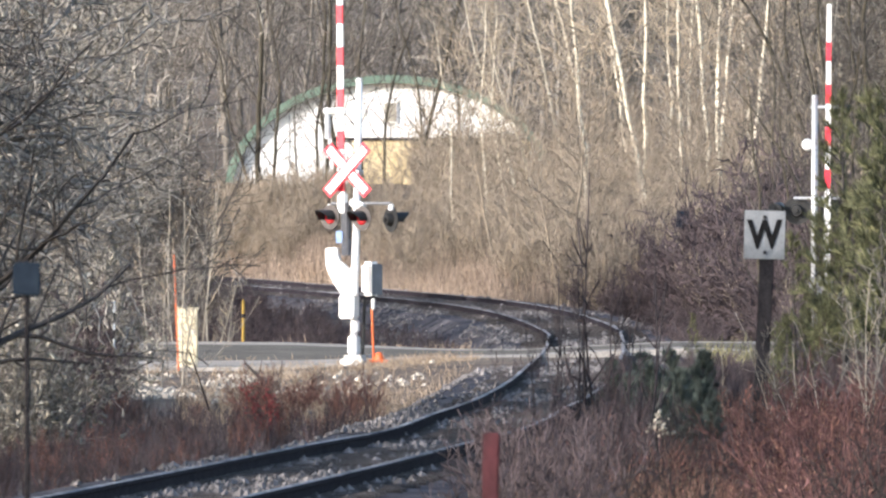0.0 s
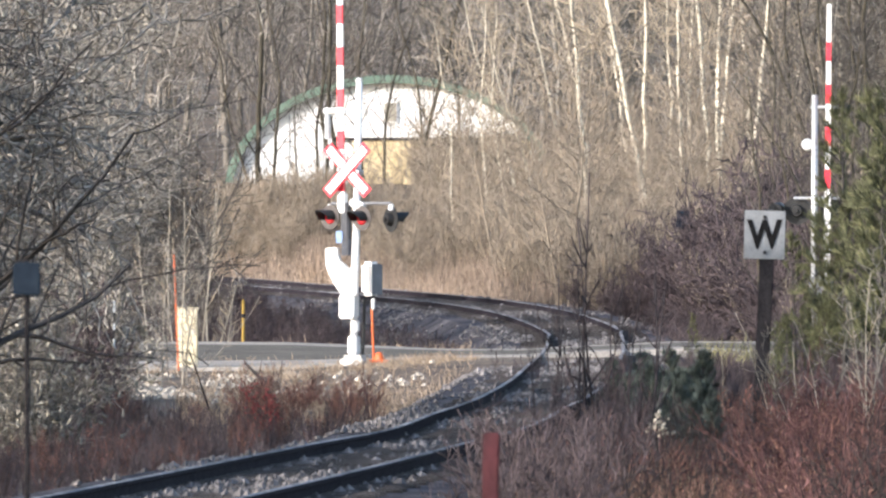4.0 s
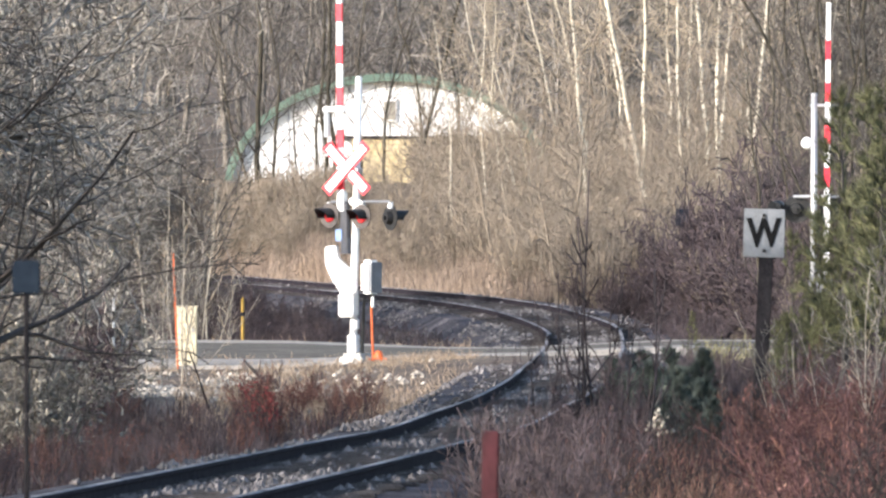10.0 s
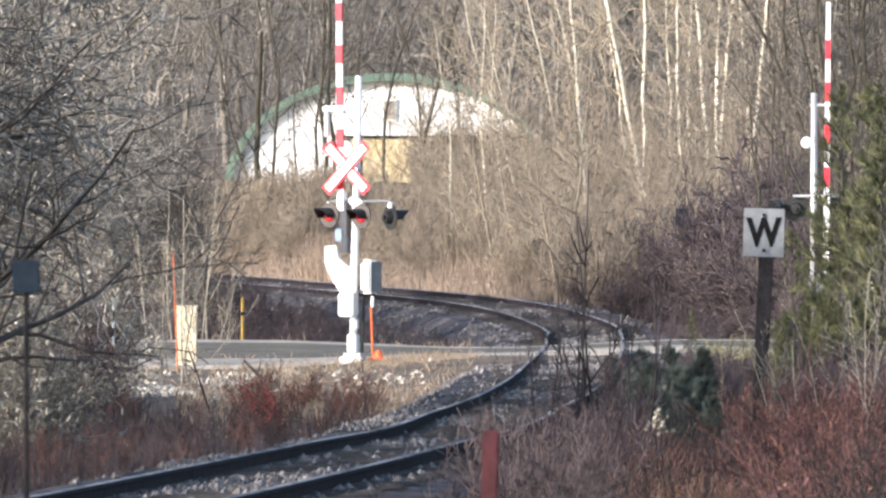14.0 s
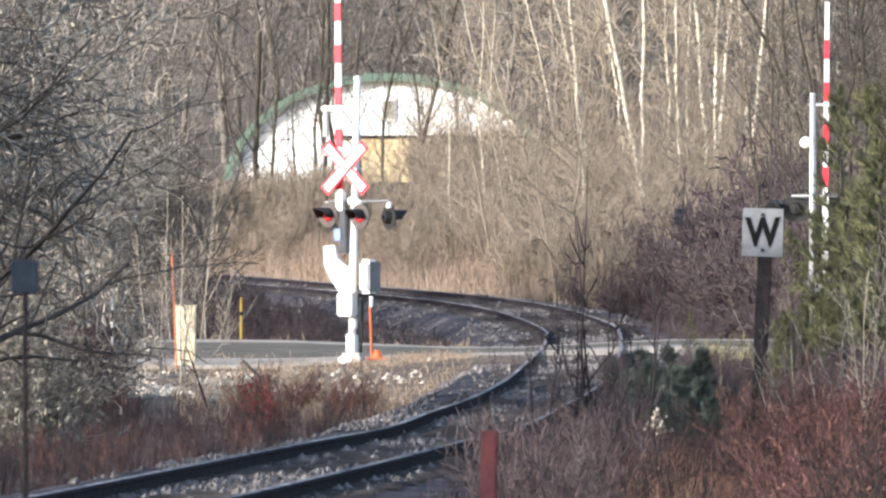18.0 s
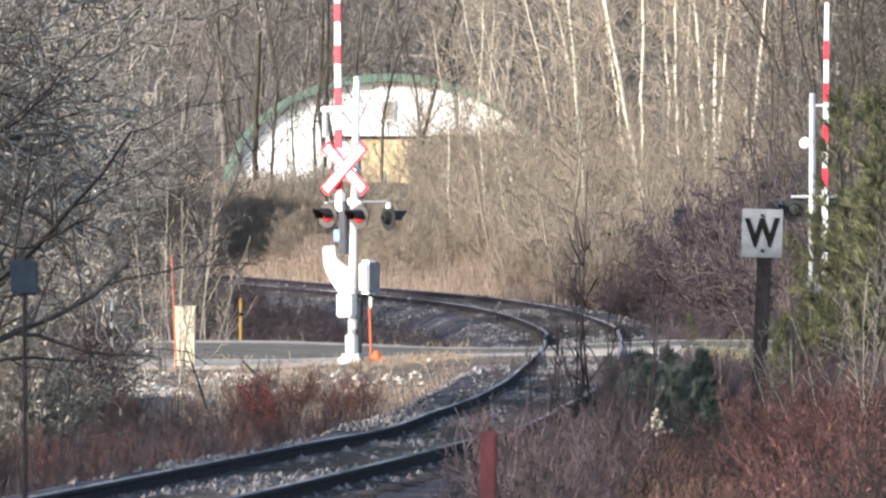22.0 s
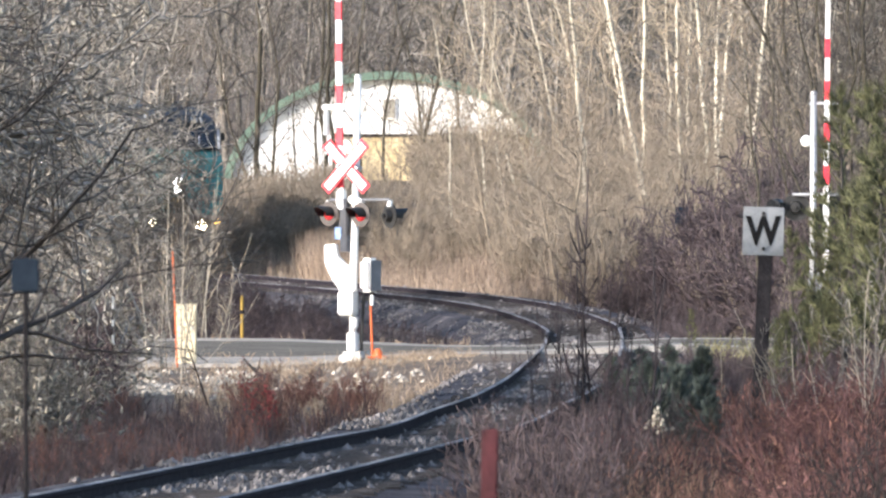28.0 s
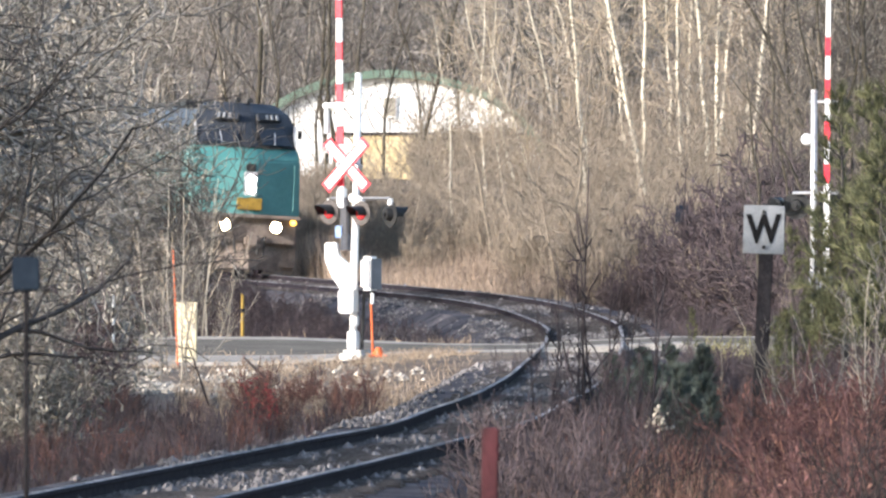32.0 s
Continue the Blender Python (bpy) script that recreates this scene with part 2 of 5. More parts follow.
def twig_mesh(name, segs, material, sides=3):
    """Tapered sticks: rows of start, end, start radius, end radius."""
    s = np.array(segs, dtype=float)
    a, b, ra, rb = s[:, :3], s[:, 3:6], s[:, 6], s[:, 7]
    d = b - a
    d /= np.linalg.norm(d, axis=1)[:, None] + 1e-9
    ref = np.where(np.abs(d[:, 2:3]) > 0.9, np.array([[1.0, 0, 0]]), np.array([[0, 0, 1.0]]))
    u = np.cross(d, ref)
    u /= np.linalg.norm(u, axis=1)[:, None] + 1e-9
    w = np.cross(d, u)
    n = len(s)
    ang = np.arange(sides) * 2 * np.pi / sides
    ring = np.cos(ang)[None, :, None] * u[:, None, :] + np.sin(ang)[None, :, None] * w[:, None, :]
    va = a[:, None, :] + ring * ra[:, None, None]
    vb = b[:, None, :] + ring * rb[:, None, None]
    verts = np.concatenate([va, vb], axis=1).reshape(-1, 3)
    base = np.arange(n)[:, None, None] * 2 * sides
    k = np.arange(sides)
    quad = np.stack([k, (k + 1) % sides, (k + 1) % sides + sides, k + sides], axis=1)[None]
    loops = (base + quad).reshape(-1)
    me = bpy.data.meshes.new(name)
    nf = n * sides
    me.vertices.add(len(verts))
    me.vertices.foreach_set("co", verts.reshape(-1))
    me.loops.add(nf * 4)
    me.loops.foreach_set("vertex_index", loops.astype(np.int32))
    me.polygons.add(nf)
    me.polygons.foreach_set("loop_start", np.arange(0, nf * 4, 4, dtype=np.int32))
    me.materials.append(M[material])
    me.update(calc_edges=True)
    return me


def tube_mesh(name, segs, material, sides=5):
    """Connected tapered tubes: runs of sticks in which each starts where the last one ended."""
    verts, faces, last = [], [], None
    for row in segs:
        a, b = Vector(row[:3]), Vector(row[3:6])
        d = (b - a).normalized()
        u = d.cross(Vector((1, 0, 0)) if abs(d.z) > .7 else Vector((0, 0, 1))).normalized()
        w = d.cross(u)
        ring = [(u * math.cos(k * 6.2832 / sides) + w * math.sin(k * 6.2832 / sides)) for k in range(sides)]
        if last is None or (a - last).length > 1e-4:
            verts += [a + v * row[6] for v in ring]
        k = len(verts)
        verts += [b + v * row[7] for v in ring]
        faces += [(k - sides + i, k - sides + (i + 1) % sides, k + (i + 1) % sides, k + i) for i in range(sides)]
        last = b
    return raw_mesh(name, verts, faces, material, True)


# ---- the lie of the land: y is the way that the camera looks ----
_d = np.arange(-60.0, 900.0, 1.0)
_tx = np.interp(_d, (-60, 40, 60, 84, 101.6, 117, 140, 150, 166, 178, 190, 202, 214, 226, 235, 240), (-13.0, -5.9, -4.2, -2.32, -1.0, 0.05, 1.05, 1.35, 1.77, 1.98, 2.22, 2.46, 2.66, 2.84, 2.95, 2.97))
_k = np.ones(17) / 17
_tx = np.convolve(np.pad(_tx, 8, mode="edge"), _k, "valid")
_far = _d > 235
_tx[_far] = 2.98 - (_d[_far] - 235) ** 2 / 845
_tz = np.interp(_d, (104, 113, 121, 128, 134, 215, 226, 250, 265, 280, 295, 310, 325, 345, 420, 900), (0, 0, -.06, .01, 0, 0, .03, .25, .46, .61, .72, .85, 1.03, 1.2, 1.6, 2.0))
_tz = np.convolve(np.pad(_tz, 6, mode="edge"), np.ones(13) / 13, "valid")


def track_x(y):
    return float(np.interp(y, _d, _tx))


def track_z(y):
    return float(np.interp(y, _d, _tz))


def cant(y):
    """Slope across the track: the outer rail lies higher round the bend."""
    return 0.055 * smooth(92, 150, y)


def smooth(a, b, v):
    t = min(1.0, max(0.0, (v - a) / (b - a)))
    return t * t * (3 - 2 * t)


def ground_z(x, y):
    off = x - track_x(y)
    tz = track_z(y)
    bed = tz - 0.62 + 0.12 * noise.noise((x * 0.25, y * 0.08, 0.0)) + 0.04 * noise.noise((x * 1.3, y * 0.7, 5.0))
    if off > 3 and y > 225:                         # low bank outside the curve
        bed += 0.7 * smooth(3, 9, off) * smooth(225, 250, y)
    hill = smooth(4, 26, off) * max(0.0, y - 318) * 0.026 if y > 318 else 0.0
    if y > 520:
        hill += (y - 520) * 0.042 * smooth(-60, 40, off)
    z = bed + hill
    if 194 < y < 224:                               # level ground beside the road
        flat = -0.28 + 0.027 * (y - 209)
        flat += (tz - 0.1 - flat) * (1 - smooth(1.6, 6.5, abs(off)))
        z = z + (flat - z) * smooth(194, 201, y) * (1 - smooth(219, 224, y))
    return z


def build_ground():
    ys = [-200, -60, -20] + list(range(0, 60, 10)) + list(np.arange(60, 340, 1.0)) + list(range(340, 560, 6)) + list(range(560, 760, 20)) + [900, 1400, 2500]
    xs = [-1500, -500, -160, -80, -45, -30] + list(np.arange(-22, 22.01, 0.8)) + [30, 45, 80, 160, 500, 1500]
    verts = [(x, y, ground_z(x, min(y, 880))) for y in ys for x in xs]
    n = len(xs)
    faces = [(i * n + j, i * n + j + 1, (i + 1) * n + j + 1, (i + 1) * n + j) for i in range(len(ys) - 1) for j in range(n - 1)]
    ob = new("ground", raw_mesh("ground", verts, faces, "soil", True))
    return tagged(ob, "brown leaf-littered earth rising to a wooded slope", "ground", kind="structure")


def sweep(name, y0, y1, step, profile, material, smooth_on=False):
    """A strip with a cross-section of (sideways, up) pairs, following the track from y0 to y1."""
    ys = np.arange(y0, y1 + 0.01, step)
    verts, faces, k = [], [], len(profile)
    for i, y in enumerate(ys):
        slope = (track_x(y + 1) - track_x(y - 1)) / 2
        c = 1 / math.sqrt(1 + slope * slope)
        for u, v in profile:
            verts.append((track_x(y) + u * c, y - u * slope * c, track_z(y) + v + cant(y) * u))
    for i in range(len(ys) - 1):
        for j in range(k - 1):
            faces.append((i * k + j, i * k + j + 1, (i + 1) * k + j + 1, (i + 1) * k + j))
    return raw_mesh(name, verts, faces, material, smooth_on)


def build_track():
    bed = new("ballast_bed", sweep("ballast_bed", 20, 470, 1.0, [(-2.9, -0.72), (-1.75, -0.15), (-0.9, -0.125), (0.9, -0.125), (1.75, -0.15), (2.9, -0.85)], "ballast"))
    tagged(bed, "grey crushed stone ballast bed under the curving track", "ballast", kind="structure")
    track = thing("railway_track", (0, 0, 0), "single curving railway track with dark rails and ties", "railway track", kind="structure")
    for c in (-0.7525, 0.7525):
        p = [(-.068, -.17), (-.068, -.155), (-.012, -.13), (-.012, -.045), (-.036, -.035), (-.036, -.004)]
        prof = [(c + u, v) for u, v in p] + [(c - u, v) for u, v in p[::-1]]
        rail = part("rail", sweep("rail", 20, 470, 1.0, prof, "rail_side"), "", track, "dark steel rail with painted glints on its head")
        part("rail_head", sweep("rail_head", 20, 470, 1.0, [(c - .034, -.003), (c - .026, .004), (c + .026, .004), (c + .034, -.003)], "rail_head"), "", rail, "worn running surface with glints painted in patches")
    bm = box(nb(), (0, 0, 0), (2.6, 0.22, 0.17), bevel=0.015)
    tie_mesh = mesh_of(bm, "tie", "tie")
    ys = np.arange(70, 470, 0.6)
    rest_v, rest_f = [], []
    rng = random.Random(4)
    for y in ys:
        slope = (track_x(y + 1) - track_x(y - 1)) / 2
        m = Matrix.Translation((track_x(y) + rng.uniform(-.05, .05), y, track_z(y) - 0.2)) @ Euler((0, -cant(y), -math.atan(slope) + rng.uniform(-.02, .02))).to_matrix().to_4x4()
        if 78 < y < 250:
            t = part("tie", tie_mesh, "", track)
            t.matrix_local = m
        else:
            k = len(rest_v)
            rest_v += [m @ Vector((sx * 1.3, sy * .11, sz * .085)) for sx in (-1, 1) for sy in (-1, 1) for sz in (-1, 1)]
            rest_f += [tuple(k + i for i in f) for f in ((0, 1, 3, 2), (4, 6, 7, 5), (0, 4, 5, 1), (2, 3, 7, 6), (1, 5, 7, 3), (0, 2, 6, 4))]
    tagged(part("distant_ties", raw_mesh("distant_ties", rest_v, rest_f, "tie"), "", track), kind="stuff")
    # loose stones on the shoulders
    rng = random.Random(9)
    verts, faces = [], []
    for _ in range(30000):
        y = 80 + 250 * rng.random() ** 1.3
        u = rng.choice((rng.uniform(-2.6, -1.0), rng.uniform(-.6, .6), rng.uniform(-2.9, 2.4)))
        if noise.noise((u * .9, y * .11, 3.0)) < .06 - .5 * (rng.random() < .06):
            continue
        zz = -0.13 if abs(u) < 1.75 else -0.15 - (abs(u) - 1.75) * 0.44
        x, z, r = track_x(y) + u, track_z(y) + zz + cant(y) * u, .02 + .05 * rng.random() ** 2
        k = len(verts)
        for sx, sy, sz in ((1, 0, 0), (-1, 0, 0), (0, 1, 0), (0, -1, 0), (0, 0, 1), (0, 0, -.5)):
            verts.append((x + sx * r * rng.uniform(.6, 1.3), y + sy * r * rng.uniform(.6, 1.3), z + sz * r * rng.uniform(.6, 1.2)))
        faces += [(k + a, k + b, k + c) for a, b, c in ((0, 2, 4), (2, 1, 4), (1, 3, 4), (3, 0, 4), (2, 0, 5), (1, 2, 5), (3, 1, 5), (0, 3, 5))]
    tagged(new("ballast_stones", raw_mesh("ballast_stones", verts, faces, "stone")), "loose pale grey ballast stones beside the rails", "stones", kind="stuff")


def road_z(y):
    return -0.22 + 0.027 * (y - 209)


def build_road():
    xs = list(np.arange(-60, 60.1, 1.5))
    def strip(name, y0, y1, lift, material, label, cat):
        verts, faces = [], []
        ys = np.linspace(y0, y1, 7)
        if lift == 0.0:
            ys = np.concatenate(([y0 - 1.2], ys, [y1 + 1.2]))
        else:
            ys = np.concatenate(([y0 - .5], ys, [y1 + .5]))
        for x in xs:
            bend = 0.004 * max(0, abs(x - 3) - 12) ** 2
            for y in ys:
                z = road_z(y) + lift + 0.015 * noise.noise((x * .4, y * .4, 2))
                z = z + (track_z(y) - 0.012 + lift * 0.2 + 0.055 * max(-1.5, min(1.5, x - track_x(y))) - z) * (1 - smooth(1.6, 6.5, abs(x - track_x(y))))
                if y < y0 - .1 or y > y1 + .1:
                    z -= .7 if lift == 0.0 else .045
                verts.append((x, y + bend, z))
        k = len(ys)
        for i in range(len(xs) - 1):
            for j in range(k - 1):
                faces.append((i * k + j, (i + 1) * k + j, (i + 1) * k + j + 1, i * k + j + 1))
        tagged(new(name, raw_mesh(name, verts, faces, material)), label, cat, kind="structure")
    strip("road", 210.2, 217.6, 0.03, "asphalt", "worn grey asphalt road crossing the track", "road")
    strip("road_shoulder", 206.5, 220.0, 0.0, "gravel", "pale gravel shoulder along the asphalt road", "shoulder")


build_ground()
build_track()
build_road()


# ---- plants ----
def wander(rng, v, amount):
    w = Vector(v) + Vector((rng.gauss(0, 1), rng.gauss(0, 1), rng.gauss(0, 1))) * amount
    return w.normalized()


def grow(rng, trunk, crown, p, d, length, r, level, spec):
    n = spec["pieces"][level]
    step = length / n
    up = spec["up"][level]
    kids = spec["kids"][level] if level < len(spec["kids"]) else 0
    made = 0
    for i in range(n):
        d = (wander(rng, d, spec["wob"][level]) + Vector((0, 0, up))).normalized()
        q = p + d * step
        t = (i + 1) / n
        r2 = max(spec["rmin"], r * (1 - 0.75 * t / 1.0))
        r1 = max(spec["rmin"], r * (1 - 0.75 * (t - 1 / n)))
        (trunk if level == 0 else crown).append((*p, *q, r1, r2))
        p = q
        if kids and t > spec["bare"][level]:
            want = kids * (t - spec["bare"][level]) / (1 - spec["bare"][level])
            while made < want:
                made += 1
                side = wander(rng, (0, 0, 0.0), 1.0)
                side = (side - d * side.dot(d)).normalized()
                nd = (d * spec["along"][level] + side).normalized()
                grow(rng, trunk, crown, p - d * step * rng.random(), nd, length * spec["ratio"][level] * rng.uniform(.6, 1.25) * (1.15 - 0.6 * t if level == 0 else 1), r2 * spec["thin"], level + 1, spec)


def plant(name, seed, height, radius, spec, trunk_mat, crown_mat, label, category, group, stems=1, spread=0.0, parts=("trunk", "crown"), leafy=0.0, leaf="dead_leaf", leaf_size=1.0):
    rng = random.Random(seed)
    trunk, crown = [], []
    for s in range(stems):
        a = rng.uniform(0, 6.28)
        k = spread * rng.random() ** 0.5
        d = Vector((math.cos(a) * k, math.sin(a) * k, 1)).normalized()
        o = Vector((math.cos(a), math.sin(a), 0)) * (0.02 + 0.15 * k) * (stems > 1)
        o.z = -0.12
        grow(rng, trunk, crown, o, d, height * (1 if stems == 1 else rng.uniform(.55, 1.05)), radius * (1 if stems == 1 else rng.uniform(.7, 1.1)), 0, spec)
    ob = thing(name, (0, 0, -500), label, category, group)
    one = part(parts[0], tube_mesh(parts[0], trunk, trunk_mat, 6 if stems == 1 else 3), "", ob)
    if stems > 1:
        tagged(one, kind="stuff")
    if crown:
        tagged(part(parts[1], twig_mesh(parts[1], crown, crown_mat, 3), "", ob), kind="stuff")
    if leafy:
        leaves = []
        for row in crown:
            if row[7] <= spec["rmin"] * 1.01 and rng.random() < leafy:
                e = Vector(row[3:6])
                f = e + wander(rng, (0, 0, -.6), .8) * rng.uniform(.04, .09) * leaf_size
                leaves.append((*e, *f, .010 * leaf_size, rng.uniform(.016, .028) * leaf_size))
        tagged(part("foliage", twig_mesh("foliage", leaves, leaf), "", ob, "few clinging dead leaves"), kind="stuff")
    return ob


SP_TREE = dict(pieces=(9, 6, 4, 3), wob=(.07, .16, .2, .25), up=(.05, .08, .06, .02), kids=(15, 7, 5), bare=(.22, .2, .15), along=(.75, .9, .9), ratio=(.42, .45, .5), thin=.62, rmin=.011)
SP_SPREAD = dict(pieces=(7, 7, 5, 3), wob=(.1, .17, .22, .3), up=(.03, .03, .03, .01), kids=(15, 8, 5), bare=(.3, .12, .1), along=(.4, .85, .8), ratio=(.6, .42, .5), thin=.66, rmin=.011)
SP_LIMBS = dict(pieces=(6, 8, 6, 4), wob=(.12, .13, .2, .3), up=(.0, .06, .04, .0), kids=(9, 8, 4), bare=(.12, .2, .15), along=(.75, .8, .8), ratio=(.75, .38, .45), thin=.7, rmin=.009)
SP_SAPLING = dict(pieces=(9, 5, 3), wob=(.09, .2, .26), up=(.05, .08, .05), kids=(14, 6), bare=(.12, .12), along=(1.25, 1.1), ratio=(.36, .45), thin=.6, rmin=.011)
SP_BIRCH = dict(pieces=(14, 5, 3), wob=(.075, .16, .2), up=(.12, .1, .05), kids=(24, 6), bare=(.3, .2), along=(1.0, 1.0), ratio=(.2, .5), thin=.4, rmin=.014)
SP_SLIM = dict(pieces=(14, 5, 3), wob=(.09, .16, .2), up=(.06, .12, .06), kids=(20, 5), bare=(.2, .2), along=(1.1, 1.0), ratio=(.26, .5), thin=.5, rmin=.012)
SP_LEAFY = dict(pieces=(6, 5, 3), wob=(.16, .2, .26), up=(.03, .05, .02), kids=(9, 5), bare=(.1, .1), along=(.8, .8), ratio=(.5, .5), thin=.66, rmin=.006)
SP_SHRUB = dict(pieces=(6, 4, 2), wob=(.07, .13, .18), up=(.07, .12, .08), kids=(7, 3), bare=(.15, .15), along=(1.5, 1.3), ratio=(.45, .5), thin=.68, rmin=.0054)
SP_TUFT = dict(pieces=(5, 3, 2), wob=(.09, .15, .2), up=(.06, .1, .05), kids=(7, 3), bare=(.15, .2), along=(2.5, 1.9), ratio=(.42, .5), thin=.65, rmin=.009)
SP_FINE = dict(pieces=(6, 4, 3), wob=(.12, .18, .22), up=(.05, .08, .05), kids=(9, 4), bare=(.15, .15), along=(1.2, 1.0), ratio=(.42, .5), thin=.62, rmin=.0058)
SP_STEM = dict(pieces=(7, 4, 3), wob=(.09, .18, .22), up=(.06, .1, .05), kids=(8, 3), bare=(.2, .15), along=(1.5, 1.2), ratio=(.34, .5), thin=.6, rmin=.0062)
SP_BRUSH = dict(pieces=(5, 3, 2), wob=(.13, .2, .25), up=(.06, .1, .05), kids=(6, 3), bare=(.15, .2), along=(1.1, 1.0), ratio=(.42, .5), thin=.65, rmin=.009)

VAR = {}
def variants(key, n, *args, **kw):
    VAR[key] = [plant(args[0], 100 + 37 * i + len(key), *args[1:], **kw) for i in range(n)]


variants("tree", 3, "bare_tree", 11, .13, SP_TREE, "bark_grey", "twig_grey", "leafless grey deciduous tree with fine twigs", "tree", "bare trees of the wood")
variants("spread", 3, "spreading_tree", 7.5, .14, SP_SPREAD, "bark_dark", "twig_silver", "nearly leafless spreading tree with tangled grey branches", "tree", "spreading trees beside the track", leafy=.2)
variants("darkspread", 2, "spreading_tree", 7.5, .14, SP_SPREAD, "bark_dark", "twig_ash", "leafless spreading tree with tangled dark branches", "tree", "spreading trees beside the track")
variants("limbs", 2, "gnarled_tree", 6.5, .16, SP_LIMBS, "bark_dark", "bark_dark", "leafless dark tree with long slanting limbs", "tree", "dark trees beside the track")
variants("slim", 3, "slim_dark_tree", 12, .10, SP_SLIM, "bark_olive", "twig_ash", "slim dark leafless tree before the arched building", "tree", "slim dark trees")
variants("sapling", 4, "sapling", 6.0, .035, SP_SAPLING, "twig_brown", "twig_brown", "slender leafless brown sapling in the thicket", "sapling", "saplings of the thicket")
variants("tallsap", 4, "tall_sapling", 6.0, .035, SP_SAPLING, "twig_brown", "twig_brown", "tall slender leafless brown sapling in the wood", "sapling", "tall saplings of the wood")
variants("greysap", 3, "grey_sapling", 6.5, .04, SP_SAPLING, "bark_grey", "twig_grey", "slender grey sapling with few dead leaves", "sapling", "grey saplings", leafy=.2)
variants("ashsap", 3, "brown_sapling", 6.5, .035, SP_SAPLING, "bark_dark", "twig_ash", "slender dark brown leafless sapling beyond the road", "sapling", "brown saplings")
variants("birch", 4, "birch_tree", 15, .082, SP_BIRCH, "birch", "twig_tan", "tall pale-barked birch without leaves", "tree", "birches on the slope")
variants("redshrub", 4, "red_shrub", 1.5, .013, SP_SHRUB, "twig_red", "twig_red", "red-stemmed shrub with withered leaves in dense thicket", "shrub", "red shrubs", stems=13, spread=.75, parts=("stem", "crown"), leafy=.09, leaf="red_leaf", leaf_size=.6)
variants("brush", 4, "brush_shrub", 2.2, .016, SP_TUFT, "twig_brown", "twig_brown", "leafless tan-brown brush on the bank", "shrub", "brown brush", stems=18, spread=.3, parts=("stem", "crown"))
variants("darkbrush", 3, "dark_shrub", 1.8, .015, SP_BRUSH, "twig_dark", "twig_dark", "leafless dark purple-brown shrub beside the track", "shrub", "dark brush", stems=18, spread=.65, parts=("stem", "crown"))
variants("bankbrush", 2, "bank_shrub", 2.3, .018, SP_BRUSH, "twig_brown", "twig_brown", "dense leafless brown shrub on the bank beside the bend", "shrub", "bank shrubs", stems=26, spread=.5, parts=("stem", "crown"))

variants("darkfine", 3, "weedy_shrub", 1.5, .012, SP_SHRUB, "twig_dark", "twig_dark", "leafless dark weedy shrub beside the rails", "shrub", "weedy shrubs", stems=12, spread=.7, parts=("stem", "crown"))
variants("darkbank", 3, "bare_dark_shrub", 1.5, .012, SP_SHRUB, "twig_dark", "twig_dark", "leafless dark shrub on the verge before the road", "shrub", "bare dark shrubs", stems=12, spread=.7, parts=("stem", "crown"))

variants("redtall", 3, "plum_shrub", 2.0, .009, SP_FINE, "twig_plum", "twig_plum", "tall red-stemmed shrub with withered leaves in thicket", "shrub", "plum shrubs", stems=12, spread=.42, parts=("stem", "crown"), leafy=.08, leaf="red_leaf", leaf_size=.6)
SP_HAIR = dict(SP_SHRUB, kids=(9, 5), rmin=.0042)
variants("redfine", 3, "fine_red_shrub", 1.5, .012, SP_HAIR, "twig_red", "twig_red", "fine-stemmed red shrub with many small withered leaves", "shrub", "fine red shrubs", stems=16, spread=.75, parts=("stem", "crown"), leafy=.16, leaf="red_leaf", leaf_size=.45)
variants("darktall", 3, "tall_weedy_shrub", 2.0, .017, SP_STEM, "twig_dark", "twig_dark", "tall leafless dark shrub beside the rails", "shrub", "tall weedy shrubs", stems=8, spread=.3, parts=("stem", "crown"))

SP_WAND = dict(pieces=(8, 4, 3), wob=(.05, .16, .22), up=(.05, .12, .05), kids=(5, 1), bare=(.35, .2), along=(1.3, 1.1), ratio=(.2, .5), thin=.62, rmin=.006)
variants("wand", 3, "slender_sapling", 2.0, .015, SP_WAND, "stem_grey", "stem_grey", "single slender dark leafless sapling beside the rails", "sapling", "slender saplings", stems=2, spread=.12, parts=("stem", "crown"))

variants("palesap", 3, "pale_sapling", 3.0, .014, SP_WAND, "pale_bark", "twig_tan", "slender pale-barked sapling leaning among brush", "sapling", "pale saplings", stems=1, parts=("stem", "crown"))
SP_LONG = dict(pieces=(9, 6, 4), wob=(.1, .16, .22), up=(.03, .06, .05), kids=(6, 3), bare=(.25, .2), along=(.9, 1.0), ratio=(.5, .5), thin=.66, rmin=.0035)
variants("darklong", 2, "dark_stemmed_shrub", 1.6, .011, SP_LONG, "stem_dark", "stem_dark", "dark-stemmed leafless shrub with long branches in brush", "shrub", "dark-stemmed shrubs", stems=5, spread=.5, parts=("stem", "crown"))

variants("scarlet", 1, "red_leaved_shrub", 1.5, .012, SP_SHRUB, "twig_red", "twig_red", "small shrub with bright red leaves beside the track", "shrub", stems=7, spread=.5, parts=("stem", "crown"), leafy=.5, leaf="scarlet_leaf", leaf_size=1.2, group="red shrubs")
variants("darkthick", 3, "tall_dark_shrub", 3.6, .022, SP_STEM, "twig_dark", "twig_dark", "tall leafless dark shrub behind young pines", "shrub", "tall dark shrubs", stems=14, spread=.35, parts=("stem", "crown"))
